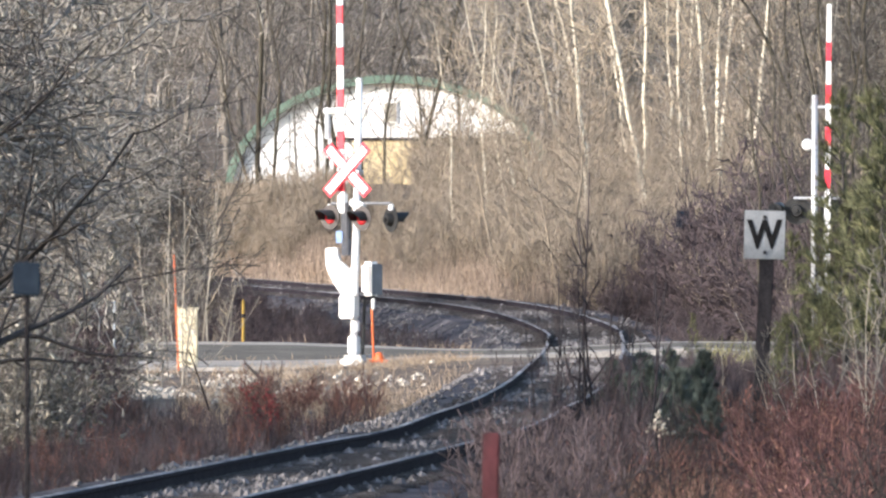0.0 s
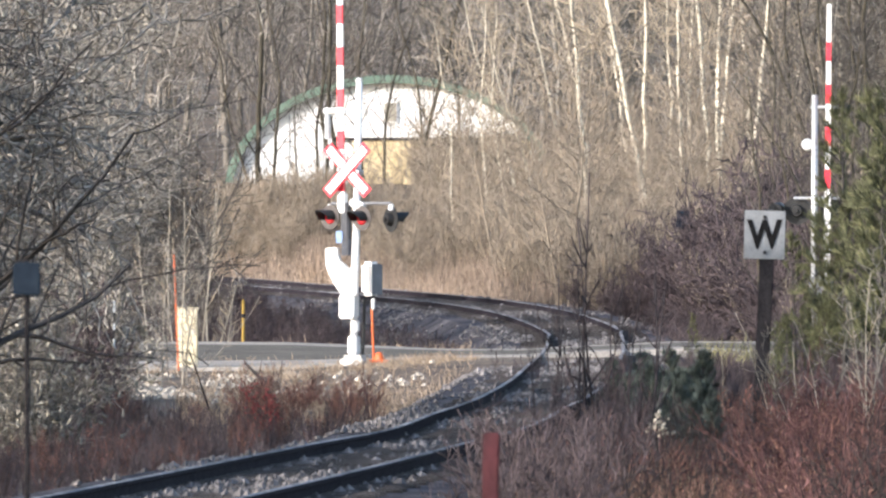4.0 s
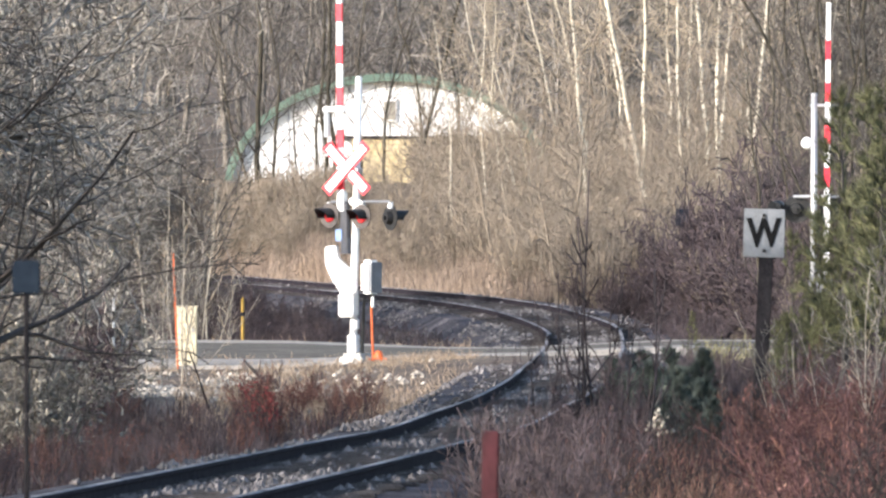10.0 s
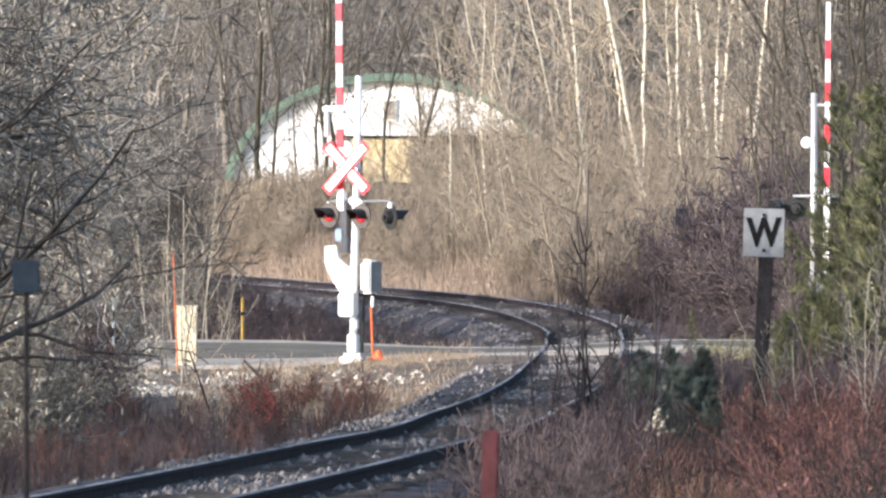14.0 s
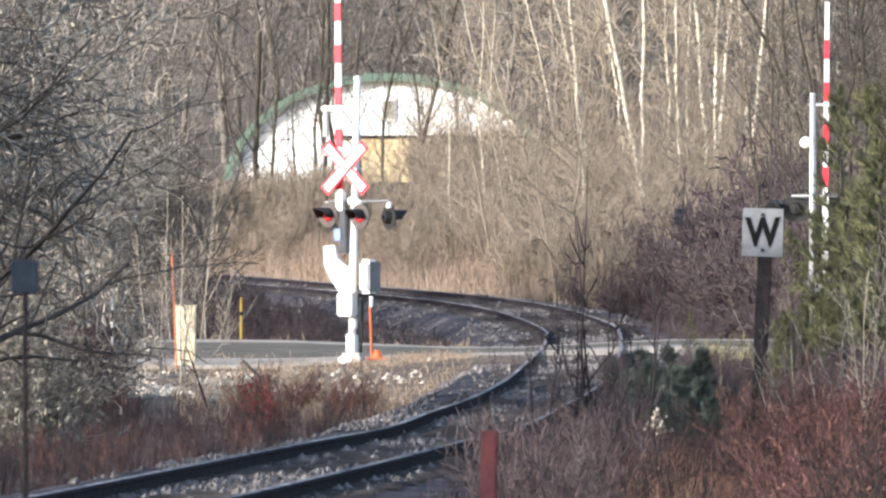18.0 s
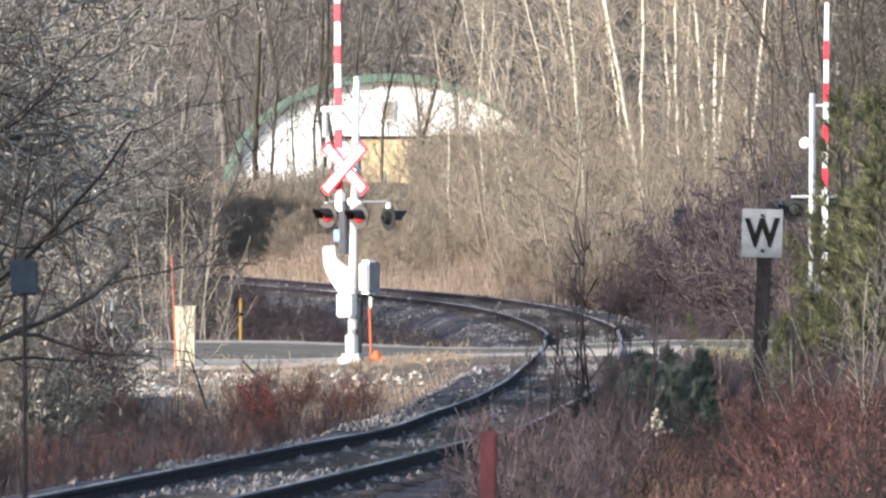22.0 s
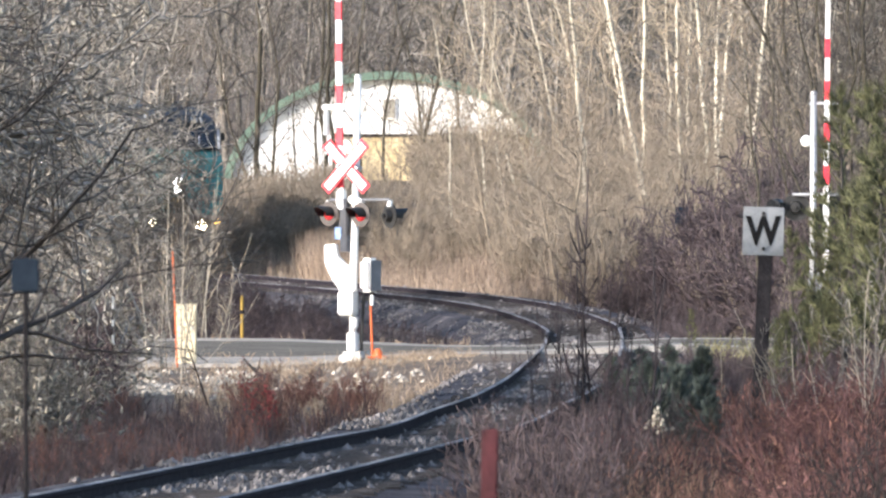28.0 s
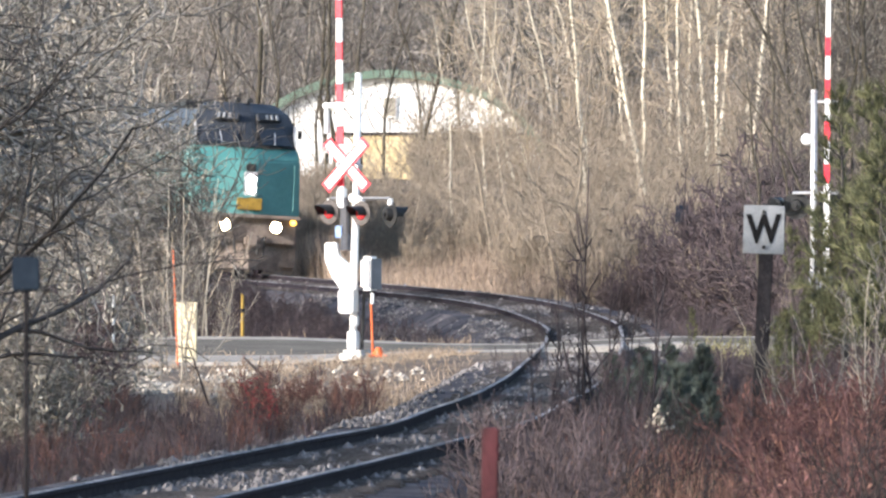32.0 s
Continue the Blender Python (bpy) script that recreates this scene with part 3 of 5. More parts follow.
variants("weedlow", 2, "low_dark_shrub", 1.4, .014, SP_BRUSH, "twig_dark", "twig_dark", "low leafless dark shrub beyond the crossing", "shrub", "low dark shrubs", stems=14, spread=.6, parts=("stem", "crown"))
variants("leafybush", 3, "leafy_shrub", 2.6, .022, SP_LEAFY, "bark_grey", "twig_grey", "tangled shrub with pale clinging leaves beside the track", "shrub", "leafy shrubs", stems=9, spread=.8, parts=("stem", "crown"), leafy=.2, leaf="dull_leaf", leaf_size=1.6)

used = set()
far_brush = []


def join_far(name, rows, material, label, category):
    """The far shrubs that nobody could count, as one object."""
    co, loops, k = [], [], 0
    for base, m in rows:
        a = np.array(m)
        for child in base.children:
            me = child.data
            v = np.empty(len(me.vertices) * 3)
            me.vertices.foreach_get("co", v)
            v = v.reshape(-1, 3) @ a[:3, :3].T + a[:3, 3]
            f = np.empty(len(me.loops), dtype=np.int32)
            me.loops.foreach_get("vertex_index", f)
            if len(f) != 4 * len(me.polygons):
                continue
            co.append(v)
            loops.append(f + k)
            k += len(v)
    co, loops = np.concatenate(co), np.concatenate(loops)
    me = bpy.data.meshes.new(name)
    me.vertices.add(len(co))
    me.vertices.foreach_set("co", co.reshape(-1))
    me.loops.add(len(loops))
    me.loops.foreach_set("vertex_index", loops.astype(np.int32))
    me.polygons.add(len(loops) // 4)
    me.polygons.foreach_set("loop_start", np.arange(0, len(loops), 4, dtype=np.int32))
    me.materials.append(M[material])
    me.update(calc_edges=True)
    tagged(new(name, me), label, category, kind="stuff")


def put(key, i, x, y, s=1.0, rz=None, lean=(0, 0), dz=0.0):
    base = VAR[key][i % len(VAR[key])]
    rz = RNG.uniform(0, 360) if rz is None else rz
    m = pose(x, y, ground_z(x, y) + dz, lean[0], lean[1], 0) @ pose(0, 0, 0, 0, 0, rz) @ Matrix.Diagonal((s, s, s, 1))
    if key == "brush" and y > 346:
        far_brush.append((base, m))
        return None
    if base.name not in used:
        used.add(base.name)
        base.matrix_basis = m
        return base
    return copy_thing(base, m)


RNG = random.Random(11)


def col(px, d):
    return (px - 784) * d / 20000


def scatter(key, n, px0, px1, d0, d1, s0, s1, keep=None):
    """n plants of a kind between two view rays and two distances, clear of the track and the road."""
    RNG.seed(f"{key} {px0} {px1} {d0}")
    made = 0
    for _ in range(n * 6):
        if made >= n:
            break
        d = RNG.uniform(d0, d1)
        x = col(RNG.uniform(px0, px1), d)
        if abs(x - track_x(d)) < 1.65 or 204 < d < 222.5:
            continue
        if keep and not keep(x, d):
            continue
        put(key, made, x, d, RNG.uniform(s0, s1))
        made += 1



def view_column(x, y):
    """Bearing from the camera's side of the crossing, in hundredths of the view's width from its middle."""
    return x / y * 20000 / 15.68


def clear_sight(x, y):
    """Height that the thicket reaches: low in front of the arched building and the bend, higher to the east."""
    rise = float(np.interp(view_column(x, y), (-30, -24, -18, -12, -5, 2, 8, 15, 30), (.0042, .0046, .0054, .0063, .0098, .0106, .0108, .0112, .0105)))
    return EYE[2] + rise * y - ground_z(x, y)


# wood on the slope beyond the track
def thicket(key, n, c0, c1, d0, d1, s0, s1, tall, off=4.5):
    RNG.seed(f"{key} {c0} {c1} {d0}")
    made = 0
    for _ in range(n * 8):
        if made >= n:
            break
        d = RNG.uniform(d0, d1)
        x = RNG.uniform(c0, c1) * 15.68 * d / 20000
        if x < track_x(d) + (off if x / d > -.0085 or d < 317 else max(off, 7.6)) or (-9 < x < 5 and 415 < d < 445):
            continue
        if clear_sight(x, d) < .6:
            continue
        s = min(RNG.uniform(s0, s1), (1.8 if key in ("sapling", "tallsap") and made % 3 == 0 and x > 2 else 1.0) * (RNG.uniform(.95, 1.4) if x / d > -.006 else RNG.uniform(.75, 1.1)) * clear_sight(x, d) / tall)
        put(key, made, x, d, s)
        made += 1


thicket("sapling", 172, -24, 48, 296, 372, .6, 1.25, 6.0)
thicket("brush", 170, -29, 46, 288, 360, .7, 1.2, 2.2, 3.4)
thicket("brush", 125, -31, -12, 332, 378, .9, 1.5, 2.0, 7.2)
RNG.seed("bank")
for k in range(110):
    d = RNG.uniform(338, 364)
    x = col(RNG.uniform(345, 535), d)
    if 6.4 < x - track_x(d) < 13:
        put("bankbrush", k, x, d, RNG.uniform(.75, 1.1))
thicket("brush", 30, -36, -20, 374, 412, .9, 1.6, 1.6, 6)
thicket("sapling", 62, -24, 48, 372, 412, .6, 1.25, 6.0)
thicket("tallsap", 50, -2.5, 8, 382, 414, .6, 1.25, 7.8)
thicket("brush", 40, -2.5, 8, 392, 414, .8, 1.5, 3.0)
scatter("tree", 14, 1335, 1600, 356, 420, .8, 1.1)
scatter("slim", 26, 1340, 1620, 325, 420, .7, 1.1)
scatter("slim", 12, 1350, 1580, 236, 300, .45, .75)
scatter("darkbrush", 22, 1380, 1568, 240, 290, 1.0, 1.5)
scatter("darkbrush", 10, 1180, 1430, 255, 300, .9, 1.3, lambda x, d: x > track_x(d) + 5)
scatter("darkbrush", 34, 1230, 1480, 240, 300, .9, 1.35, lambda x, d: x > track_x(d) + 4)
scatter("tree", 40, 880, 1600, 420, 520, .9, 1.3)
thicket("tallsap", 60, 6, 38, 376, 430, 1.2, 1.8, 2.0)
scatter("tree", 40, -60, 950, 446, 540, .9, 1.4, lambda x, d: not -.0088 < x / d < -.0012 or RNG.random() < .3)
scatter("darkbrush", 9, 1360, 1450, 250, 290, 1.45, 1.75, lambda x, d: x > track_x(d) + 4)
scatter("brush", 16, 1120, 1340, 232, 262, .45, .8, lambda x, d: x > track_x(d) + 4)
scatter("darkbrush", 46, 1020, 1500, 228, 300, .55, .95, lambda x, d: x > track_x(d) + 3.2)
scatter("brush", 70, 960, 1568, 235, 320, .7, 1.3, lambda x, d: x > track_x(d) + 4)
for px, d, s, lean in ((1046, 352, 1.0, -7), (1164, 350, 1.05, -5), (1142, 366, 1.0, -3), (1200, 360, .9, -6), (1262, 355, 1.05, -6), (1256, 380, 1.0, -1), (1278, 362, 1.05, -2),
                       (1312, 350, 1.0, -.5), (1330, 372, 1.0, 1), (1393, 366, .95, 0), (1118, 390, .9, -4), (1186, 392, .85, 3), (1226, 398, .9, -3), (1064, 396, .8, -5), (1012, 392, .7, -7),
                       (940, 366, .62, -9), (905, 352, .55, -6), (862, 350, .55, -2), (806, 345, .5, -6), (972, 360, .5, -10), (1420, 388, 1.0, 1), (1500, 372, 1.0, 0)):
    put("birch", int(px), col(px, d), d, s, lean=(RNG.uniform(-2, 2), lean))
for px, d, s, lean in ((462, 394, 1.0, -1), (444, 398, .62, -7), (486, 397, .66, 3), (568, 396, .7, -8), (578, 404, 1.0, 0), (596, 399, 1.05, -1), (640, 402, .9, 1), (682, 396, .75, -3), (742, 400, .95, 0),
                       (765, 394, .6, -4), (822, 398, .55, -1), (524, 402, .5, -4)):
    put("slim", int(px), col(px, d), d, s, lean=(0, lean))
# tangle beside the track on the sunny side
scatter("spread", 22, -560, -130, 132, 178, .75, 1.1, lambda x, d: not 134 < d < 134.2)
scatter("darkspread", 3, -350, -120, 140, 178, .75, 1.0, lambda x, d: not 163 < d < 163.3)
for px, d, s in ((-330, 118, .78), (-300, 150, .85), (-420, 135, .95), (2080, 190, 1.2)):
    put("limbs", int(px), col(px, d), d, s)
for px, d, s, lean in ((-470, 168, 1.0, -16),):
    put("limbs", int(px), col(px, d), d, s, rz=20, lean=(0, lean))
scatter("spread", 14, -200, 60, 225, 285, .9, 1.2, lambda x, d: x < track_x(d) - 4)
scatter("greysap", 40, -40, 240, 222, 288, .5, .95, lambda x, d: x < track_x(d) - 4)
for px, d, s in ((285, 199, .42), (333, 200, .5), (300, 201, .4), (395, 224, .42), (372, 226, .4), (345, 203, .33), (410, 223, .36)):
    put("greysap", int(px), col(px, d), d, s)
scatter("ashsap", 16, 250, 352, 232, 300, .7, 1.0, lambda x, d: x < track_x(d) - 4)
scatter("ashsap", 18, 150, 345, 223, 290, .55, .95, lambda x, d: x < track_x(d) - 4)
scatter("spread", 7, 60, 190, 223, 270, .55, .75, lambda x, d: x < track_x(d) - 4)
scatter("darkthick", 18, 215, 360, 228, 268, .42, .66, lambda x, d: x < track_x(d) - 4)
# unseen trees added left of the view, to throw shade on track and brush
RNG.seed(77)
for k in range(14):
    d = 93 + (k // 3) * 4.2 + RNG.uniform(-1.5, 1.5)
    put(("darkspread", "tree", "spread")[k % 3], k, -12.5 - (k % 3) * 3.2 - max(0, d - 120) * .08 + RNG.uniform(-.8, .8), d, RNG.uniform(1.15, 1.4) * (.8 if k % 3 == 1 else 1))
for x, d, s in ((-12, 95, 1.0), (-15, 108, 1.1), (-11, 120, 1.0), (-18, 128, 1.2), (-14, 74, 1.0), (-22, 100, 1.2), (-11, 140, .9), (-14, 152, 1.0), (-20, 118, 1.1),
                (-13, 250, 1.3), (-16, 262, 1.35), (-20, 270, 1.4), (-14, 238, 1.3), (-24, 278, 1.4), (-18, 246, 1.3), (-13, 228, 1.2), (-26, 262, 1.4), (-22, 254, 1.4)):
    put("tree", int(d), x, d, s)
for x, d, s in ((-9, 66, 1.0), (-11, 78, 1.1), (-9.5, 90, 1.0), (-13, 84, 1.2), (-10, 102, 1.05), (-12, 112, 1.15), (-9.5, 118, .9), (-13, 124, 1.2), (-11, 56, 1.0), (-15, 70, 1.2), (-16, 96, 1.25), (-10.5, 130, 1.0), (-15, 136, 1.2)):
    put("spread", int(d), x, d, s)
scatter("darkbrush", 18, -20, 150, 165, 203, .45, .8, lambda x, d: x < track_x(d) - 4)
scatter("greysap", 26, -20, 240, 223, 290, .7, 1.15, lambda x, d: x < track_x(d) - 4)
scatter("ashsap", 6, 290, 345, 224, 270, .45, .75)
scatter("darkbrush", 80, 320, 640, 226, 275, .3, .52, lambda x, d: x < track_x(d) - 5)
scatter("darkfine", 50, 200, 640, 112, 165, .3, .5, lambda x, d: x < track_x(d) - 2.4)
scatter("darkfine", 40, -20, 260, 108, 175, .4, .75, lambda x, d: x < track_x(d) - 2.4)
scatter("redshrub", 46, 420, 700, 118, 182, .4, .62, lambda x, d: x < track_x(d) - 3)
scatter("redshrub", 9, 430, 640, 176, 199, .42, .64, lambda x, d: x < track_x(d) - 3)
scatter("darkfine", 7, 440, 600, 176, 199, .35, .55, lambda x, d: x < track_x(d) - 3)
scatter("redshrub", 30, 200, 690, 108, 165, .3, .5, lambda x, d: x < track_x(d) - 2.4)
scatter("redshrub", 35, -30, 250, 112, 175, .45, .75, lambda x, d: x < track_x(d) - 2.4)
scatter("leafybush", 15, -20, 165, 158, 203, .65, 1.0, lambda x, d: x < track_x(d) - 4)
scatter("leafybush", 10, -40, 90, 130, 158, .55, .8, lambda x, d: x < track_x(d) - 3)
for px, d, s, lean in ((287, 199, .92, 1), (322, 200, 1.15, 2), (306, 222, 1.2, -3), (352, 222.5, 1.1, 7), (372, 223, .8, 14), (338, 200, .75, 40), (262, 200, .85, -6), (398, 224, .8, 6), (366, 225, 1.05, 3)):
    put("palesap", int(px), col(px, d), d, s, lean=(RNG.uniform(-3, 3), lean))
# brush on the camera's side of the track
def beside(off):
    return lambda x, d: x > track_x(d) + off


scatter("redfine", 40, 1280, 1640, 62, 100, .52, .74, beside(2))
scatter("darktall", 16, 965, 1110, 112, 136, .55, .8, beside(1.8))
scatter("redtall", 3, 1480, 1620, 90, 112, .58, .68, beside(2))
scatter("redfine", 9, 960, 1130, 64, 84, .6, .8, beside(2))
scatter("darkfine", 20, 880, 1100, 66, 90, .7, 1.0, beside(2))
scatter("redfine", 26, 1040, 1300, 62, 96, .55, .75, beside(2))
scatter("redfine", 14, 1060, 1320, 64, 96, .6, .8, beside(2))
scatter("redtall", 22, 1320, 1620, 64, 110, .65, .95, beside(2))
scatter("redtall", 18, 1420, 1640, 64, 100, .9, 1.2, beside(2))
scatter("redtall", 20, 970, 1130, 84, 126, .5, .75, beside(1.7))
scatter("darktall", 5, 905, 1100, 90, 112, .45, .65, beside(1.65))
for px, d, s, lean in ((1004, 112, 1.25, 1), (1012, 116, 1.05, -3), (1058, 110, 1.4, 0), (1063, 118, 1.2, 3), (1026, 120, .85, 4), (966, 122, .8, -2), (974, 126, .95, 2), (944, 130, .7, -5), (1130, 112, 1.1, 2), (1146, 116, 1.05, -2), (1118, 122, .9, 4), (1092, 120, .8, -4), (900, 128, .55, 6)):
    put("wand", int(px), col(px, d), d, s, lean=(RNG.uniform(-2, 2), lean))
scatter("darkfine", 22, 850, 1080, 62, 80, .5, .72, beside(1.8))
scatter("darktall", 18, 862, 1060, 76, 100, .62, .8, beside(1.7))
scatter("darktall", 20, 872, 1050, 66, 84, .8, 1.0, beside(1.7))
scatter("darkfine", 16, 866, 1040, 68, 88, 1.05, 1.3, beside(1.7))
scatter("redfine", 12, 890, 1060, 66, 84, .36, .5, beside(1.7))
# dark twigs in place of shade low beside the rails
scatter("darkfine", 16, 846, 1010, 72, 98, .8, 1.1, beside(1.8))
scatter("darktall", 14, 1150, 1560, 80, 130, .4, .65, beside(1.7))
scatter("redshrub", 36, 1040, 1300, 90, 130, .6, .9, beside(2))
scatter("redtall", 20, 1390, 1600, 118, 132, .7, 1.05, beside(2))
scatter("darktall", 12, 1390, 1600, 120, 134, .7, 1.0, beside(2))
scatter("redshrub", 44, 1290, 1600, 84, 130, .95, 1.4, beside(2))
scatter("darkfine", 24, 840, 960, 64, 90, .5, .8, beside(1.7))
# darker shrubs again stand in for a band of shade here
scatter("darkfine", 30, 900, 1120, 84, 130, .75, 1.15, beside(1.7))
scatter("darkfine", 38, 1060, 1600, 66, 125, .65, 1.0, beside(1.8))
scatter("darklong", 16, 1000, 1600, 66, 110, .6, 1.0, beside(2))
scatter("weedlow", 34, 1080, 1270, 222.6, 252, .6, .95, beside(1.75))
scatter("darkfine", 24, 940, 1080, 90, 122, 1.2, 1.7, beside(1.6))
scatter("darkbank", 5, 1180, 1340, 150, 196, .55, .8, beside(2))
scatter("darkfine", 26, 1250, 1500, 84, 120, .8, 1.1, beside(2))
scatter("darktall", 5, 1020, 1130, 108, 124, .6, .85, beside(1.7))
scatter("darkbank", 26, 1090, 1340, 150, 188, .6, .95, beside(2))
scatter("darkbank", 50, 900, 1180, 125, 198, .7, 1.15, beside(1.9))
scatter("darkbank", 20, 1330, 1560, 125, 175, .7, 1.1, beside(1.9))
for px, d, s in ((1530, 118, .42), (1470, 122, .33), (1560, 121, .36), (1395, 121, .28), (1140, 150, .24), (1010, 170, .26), (1060, 165, .26), (930, 178, .22), (985, 172, .24)):
    put("greysap" if px > 1300 else "darkfine", int(px), col(px, d), d, s if px > 1300 else s * 5, lean=(RNG.uniform(-8, 8), RNG.uniform(-10, 10)))
put("scarlet", 0, col(478, 150), 150, .5)
for px, d, s, lean in ((888, 190, .62, -9), (886, 194, .55, -14), (900, 188, .4, -4), (925, 192, .5, -10), (955, 196, .55, -6), (872, 186, .35, 5)):
    put("wand", int(px), col(px, d), d, s, lean=(0, lean))


join_far("far_brush", far_brush, "twig_brown", "leafless tan-brown brush thicket on the far bank", "brush")


def sticks(name, n, place, height, radius, material, label, category, lean=.35):
    """Loose growth of uncountable stalks, as one object."""
    rng = random.Random(len(name) * 7 + n)
    segs = []
    for _ in range(n * 4):
        if len(segs) >= n:
            break
        p = place(rng)
        if p is None:
            continue
        h, r = rng.uniform(*height), rng.uniform(*radius)
        a = Vector(p)
        d = wander(rng, (0, 0, 1), lean)
        m = a + d * h * .6
        d = wander(rng, d, lean * .8)
        b = m + d * h * .4
        segs.append((*a, *m, r, r * .75))
        segs.append((*m, *b, r * .75, r * .2))
    ob = new(name, twig_mesh(name, segs, material))
    return tagged(ob, label, category, kind="stuff")


def gravel_spill():
    """Pale stones and gravel on the road's near bank."""
    rng = random.Random(21)
    verts, faces = [], []
    for _ in range(5000):
        d = rng.uniform(184, 204)
        x = rng.uniform(-8.5, -2.6 + .2 * (d - 184))
        if noise.noise((x * .7, d * .25, 7.0)) < -.05 or x > track_x(d) - 2.6 or (x > -.0165 * d and rng.random() < .8):
            continue
        z, r = ground_z(x, d), rng.uniform(.03, .10)
        k = len(verts)
        for sx, sy, sz in ((1, 0, 0), (-1, 0, 0), (0, 1, 0), (0, -1, 0), (0, 0, 1), (0, 0, -.5)):
            verts.append((x + sx * r * rng.uniform(.6, 1.3), d + sy * r * rng.uniform(.6, 1.3), z + sz * r * rng.uniform(.5, 1.0)))
        faces.extend((k + a, k + b, k + c) for a, b, c in ((0, 2, 4), (2, 1, 4), (1, 3, 4), (3, 0, 4), (2, 0, 5), (1, 2, 5), (3, 1, 5), (0, 3, 5)))
    tagged(new("gravel_bank", raw_mesh("gravel_bank", verts, faces, "chips")), "pale stones spilled on the bank below the road", "stones", kind="stuff")


gravel_spill()


def area(c0, c1, d0, d1, lo, hi, z0=-0.05, z1=0.0):
    """Picks places between two bearings and distances, at some distance from the track's centre."""
    def pick(rng):
        d = rng.uniform(d0, d1)
        x = rng.uniform(c0, c1) * 15.68 * d / 20000
        if not lo < x - track_x(d) < hi or 206 < d < 219.5:
            return None
        return (x, d, ground_z(x, d) + rng.uniform(z0, z1))
    return pick


def shoulder(rng):
    d, x = rng.uniform(200, 210.2), rng.uniform(-9, 1.2)
    if abs(x - track_x(d)) < 1.7 or noise.noise((x * .6, d * .3, 4.0)) < -.05:
        return None
    return (x, d, max(ground_z(x, d), road_z(d) if d > 206.5 else -9) - .03)


sticks("shoulder_grass", 6000, shoulder, (.05, .2), (.006, .012), "straw", "short dry grass on the road's shoulder", "grass", .7)
for px, d, s, lean in ((1532, 118, .85, 0), (1452, 121, .6, -22), (1478, 120, .7, -12), (1424, 123, .55, -6), (1502, 119, .6, 14), (1402, 122, .5, -16), (1290, 124, .4, -8), (1555, 117, .6, -9)):
    put("palesap", int(px), col(px, d), d, s, lean=(RNG.uniform(-3, 3), lean))
scatter("darklong", 7, 1400, 1600, 60, 66, .8, 1.15, beside(2))
scatter("darklong", 2, 1000, 1300, 60, 66, .55, .8, beside(2))
sticks("tall_dry_grass", 9000, area(-15, 12, 290, 335, 2.6, 12), (.5, 1.3), (.010, .018), "pale_straw", "tall straw-coloured dry grass along the bend", "grass", .18)
sticks("bank_grass", 7000, area(-32, -12, 330, 378, 2.6, 14), (.5, 1.2), (.012, .02), "pale_straw", "tall straw-coloured grass on the bank under the brush", "grass", .2)
sticks("grass_clump", 1300, area(-15.6, -11.3, 316, 327, 2.2, 5.5), (1.1, 2.1), (.010, .018), "pale_straw", "tall clump of sunlit dry grass beside the rails", "grass", .16)
sticks("short_dry_grass", 9000, area(-30, 14, 150, 206, -9, -1.9), (.08, .28), (.006, .012), "straw", "short dry grass beside the crossing", "grass", .6)
sticks("roadside_grass", 3600, area(24, 46, 188, 236, 2.2, 14), (.14, .5), (.008, .014), "grass", "faded green roadside grass", "grass", .4)
sticks("verge_grass", 5000, area(-30, 16, 219, 250, -12, -2.2), (.1, .35), (.008, .014), "straw", "sparse dry grass inside the bend", "grass", .5)
sticks("slope_weeds", 4000, area(-14, 3, 221, 275, -9, -2.3), (.1, .4), (.008, .014), "twig_dark", "dark dead weeds on the slope inside the bend", "weeds", .5)
sticks("red_weeds", 2200, area(11, 52, 64, 125, 1.9, 9), (.3, 1.1), (.0025, .005), "twig_red", "dry red-brown weeds on the verge", "weeds", .3)
sticks("pale_stalks", 4200, area(0, 52, 70, 190, 1.8, 9), (.2, .8), (.003, .006), "straw", "scattered pale dry stalks", "weeds", .35)
sticks("near_stalks", 1600, area(6, 52, 60, 92, 1.9, 9), (.3, .95), (.003, .006), "straw", "pale dry grass stalks standing in the red brush", "weeds", .3)
sticks("rusty_stalks", 4600, area(10, 52, 60, 88, 1.9, 9), (.35, 1.05), (.003, .006), "rust_straw", "rust-coloured dry stalks standing in the red brush", "weeds", .17)
sticks("near_weeds", 2200, area(6, 52, 60, 92, 1.9, 9), (.3, 1.0), (.0045, .009), "stem_dark", "thin dark dead weeds standing in the red brush", "weeds", .35)
sticks("verge_weeds", 3500, area(-52, -8, 105, 160, -7, -2.1), (.2, .7), (.004, .008), "twig_dark", "dry dark brown weeds beside the track", "weeds", .35)
sticks("far_woods", 7000, area(-55, 55, 430, 560, 5, 400, 0, 12), (2, 5), (.015, .035), "twig_grey", "dense leafless far woods on the slope", "woods", .35)
sticks("far_thicket", 9000, area(0, 52, 330, 400, 5, 400, 0, 1.0), (.8, 2.0), (.010, .018), "twig_brown", "dense brown far thicket under the trees", "thicket", .3)


scatter("darkthick", 14, 1510, 1640, 150, 195, 1.0, 1.4)
scatter("darkthick", 9, 1390, 1480, 155, 195, .66, .78)
scatter("darkthick", 4, 1475, 1510, 150, 195, .6, .8)


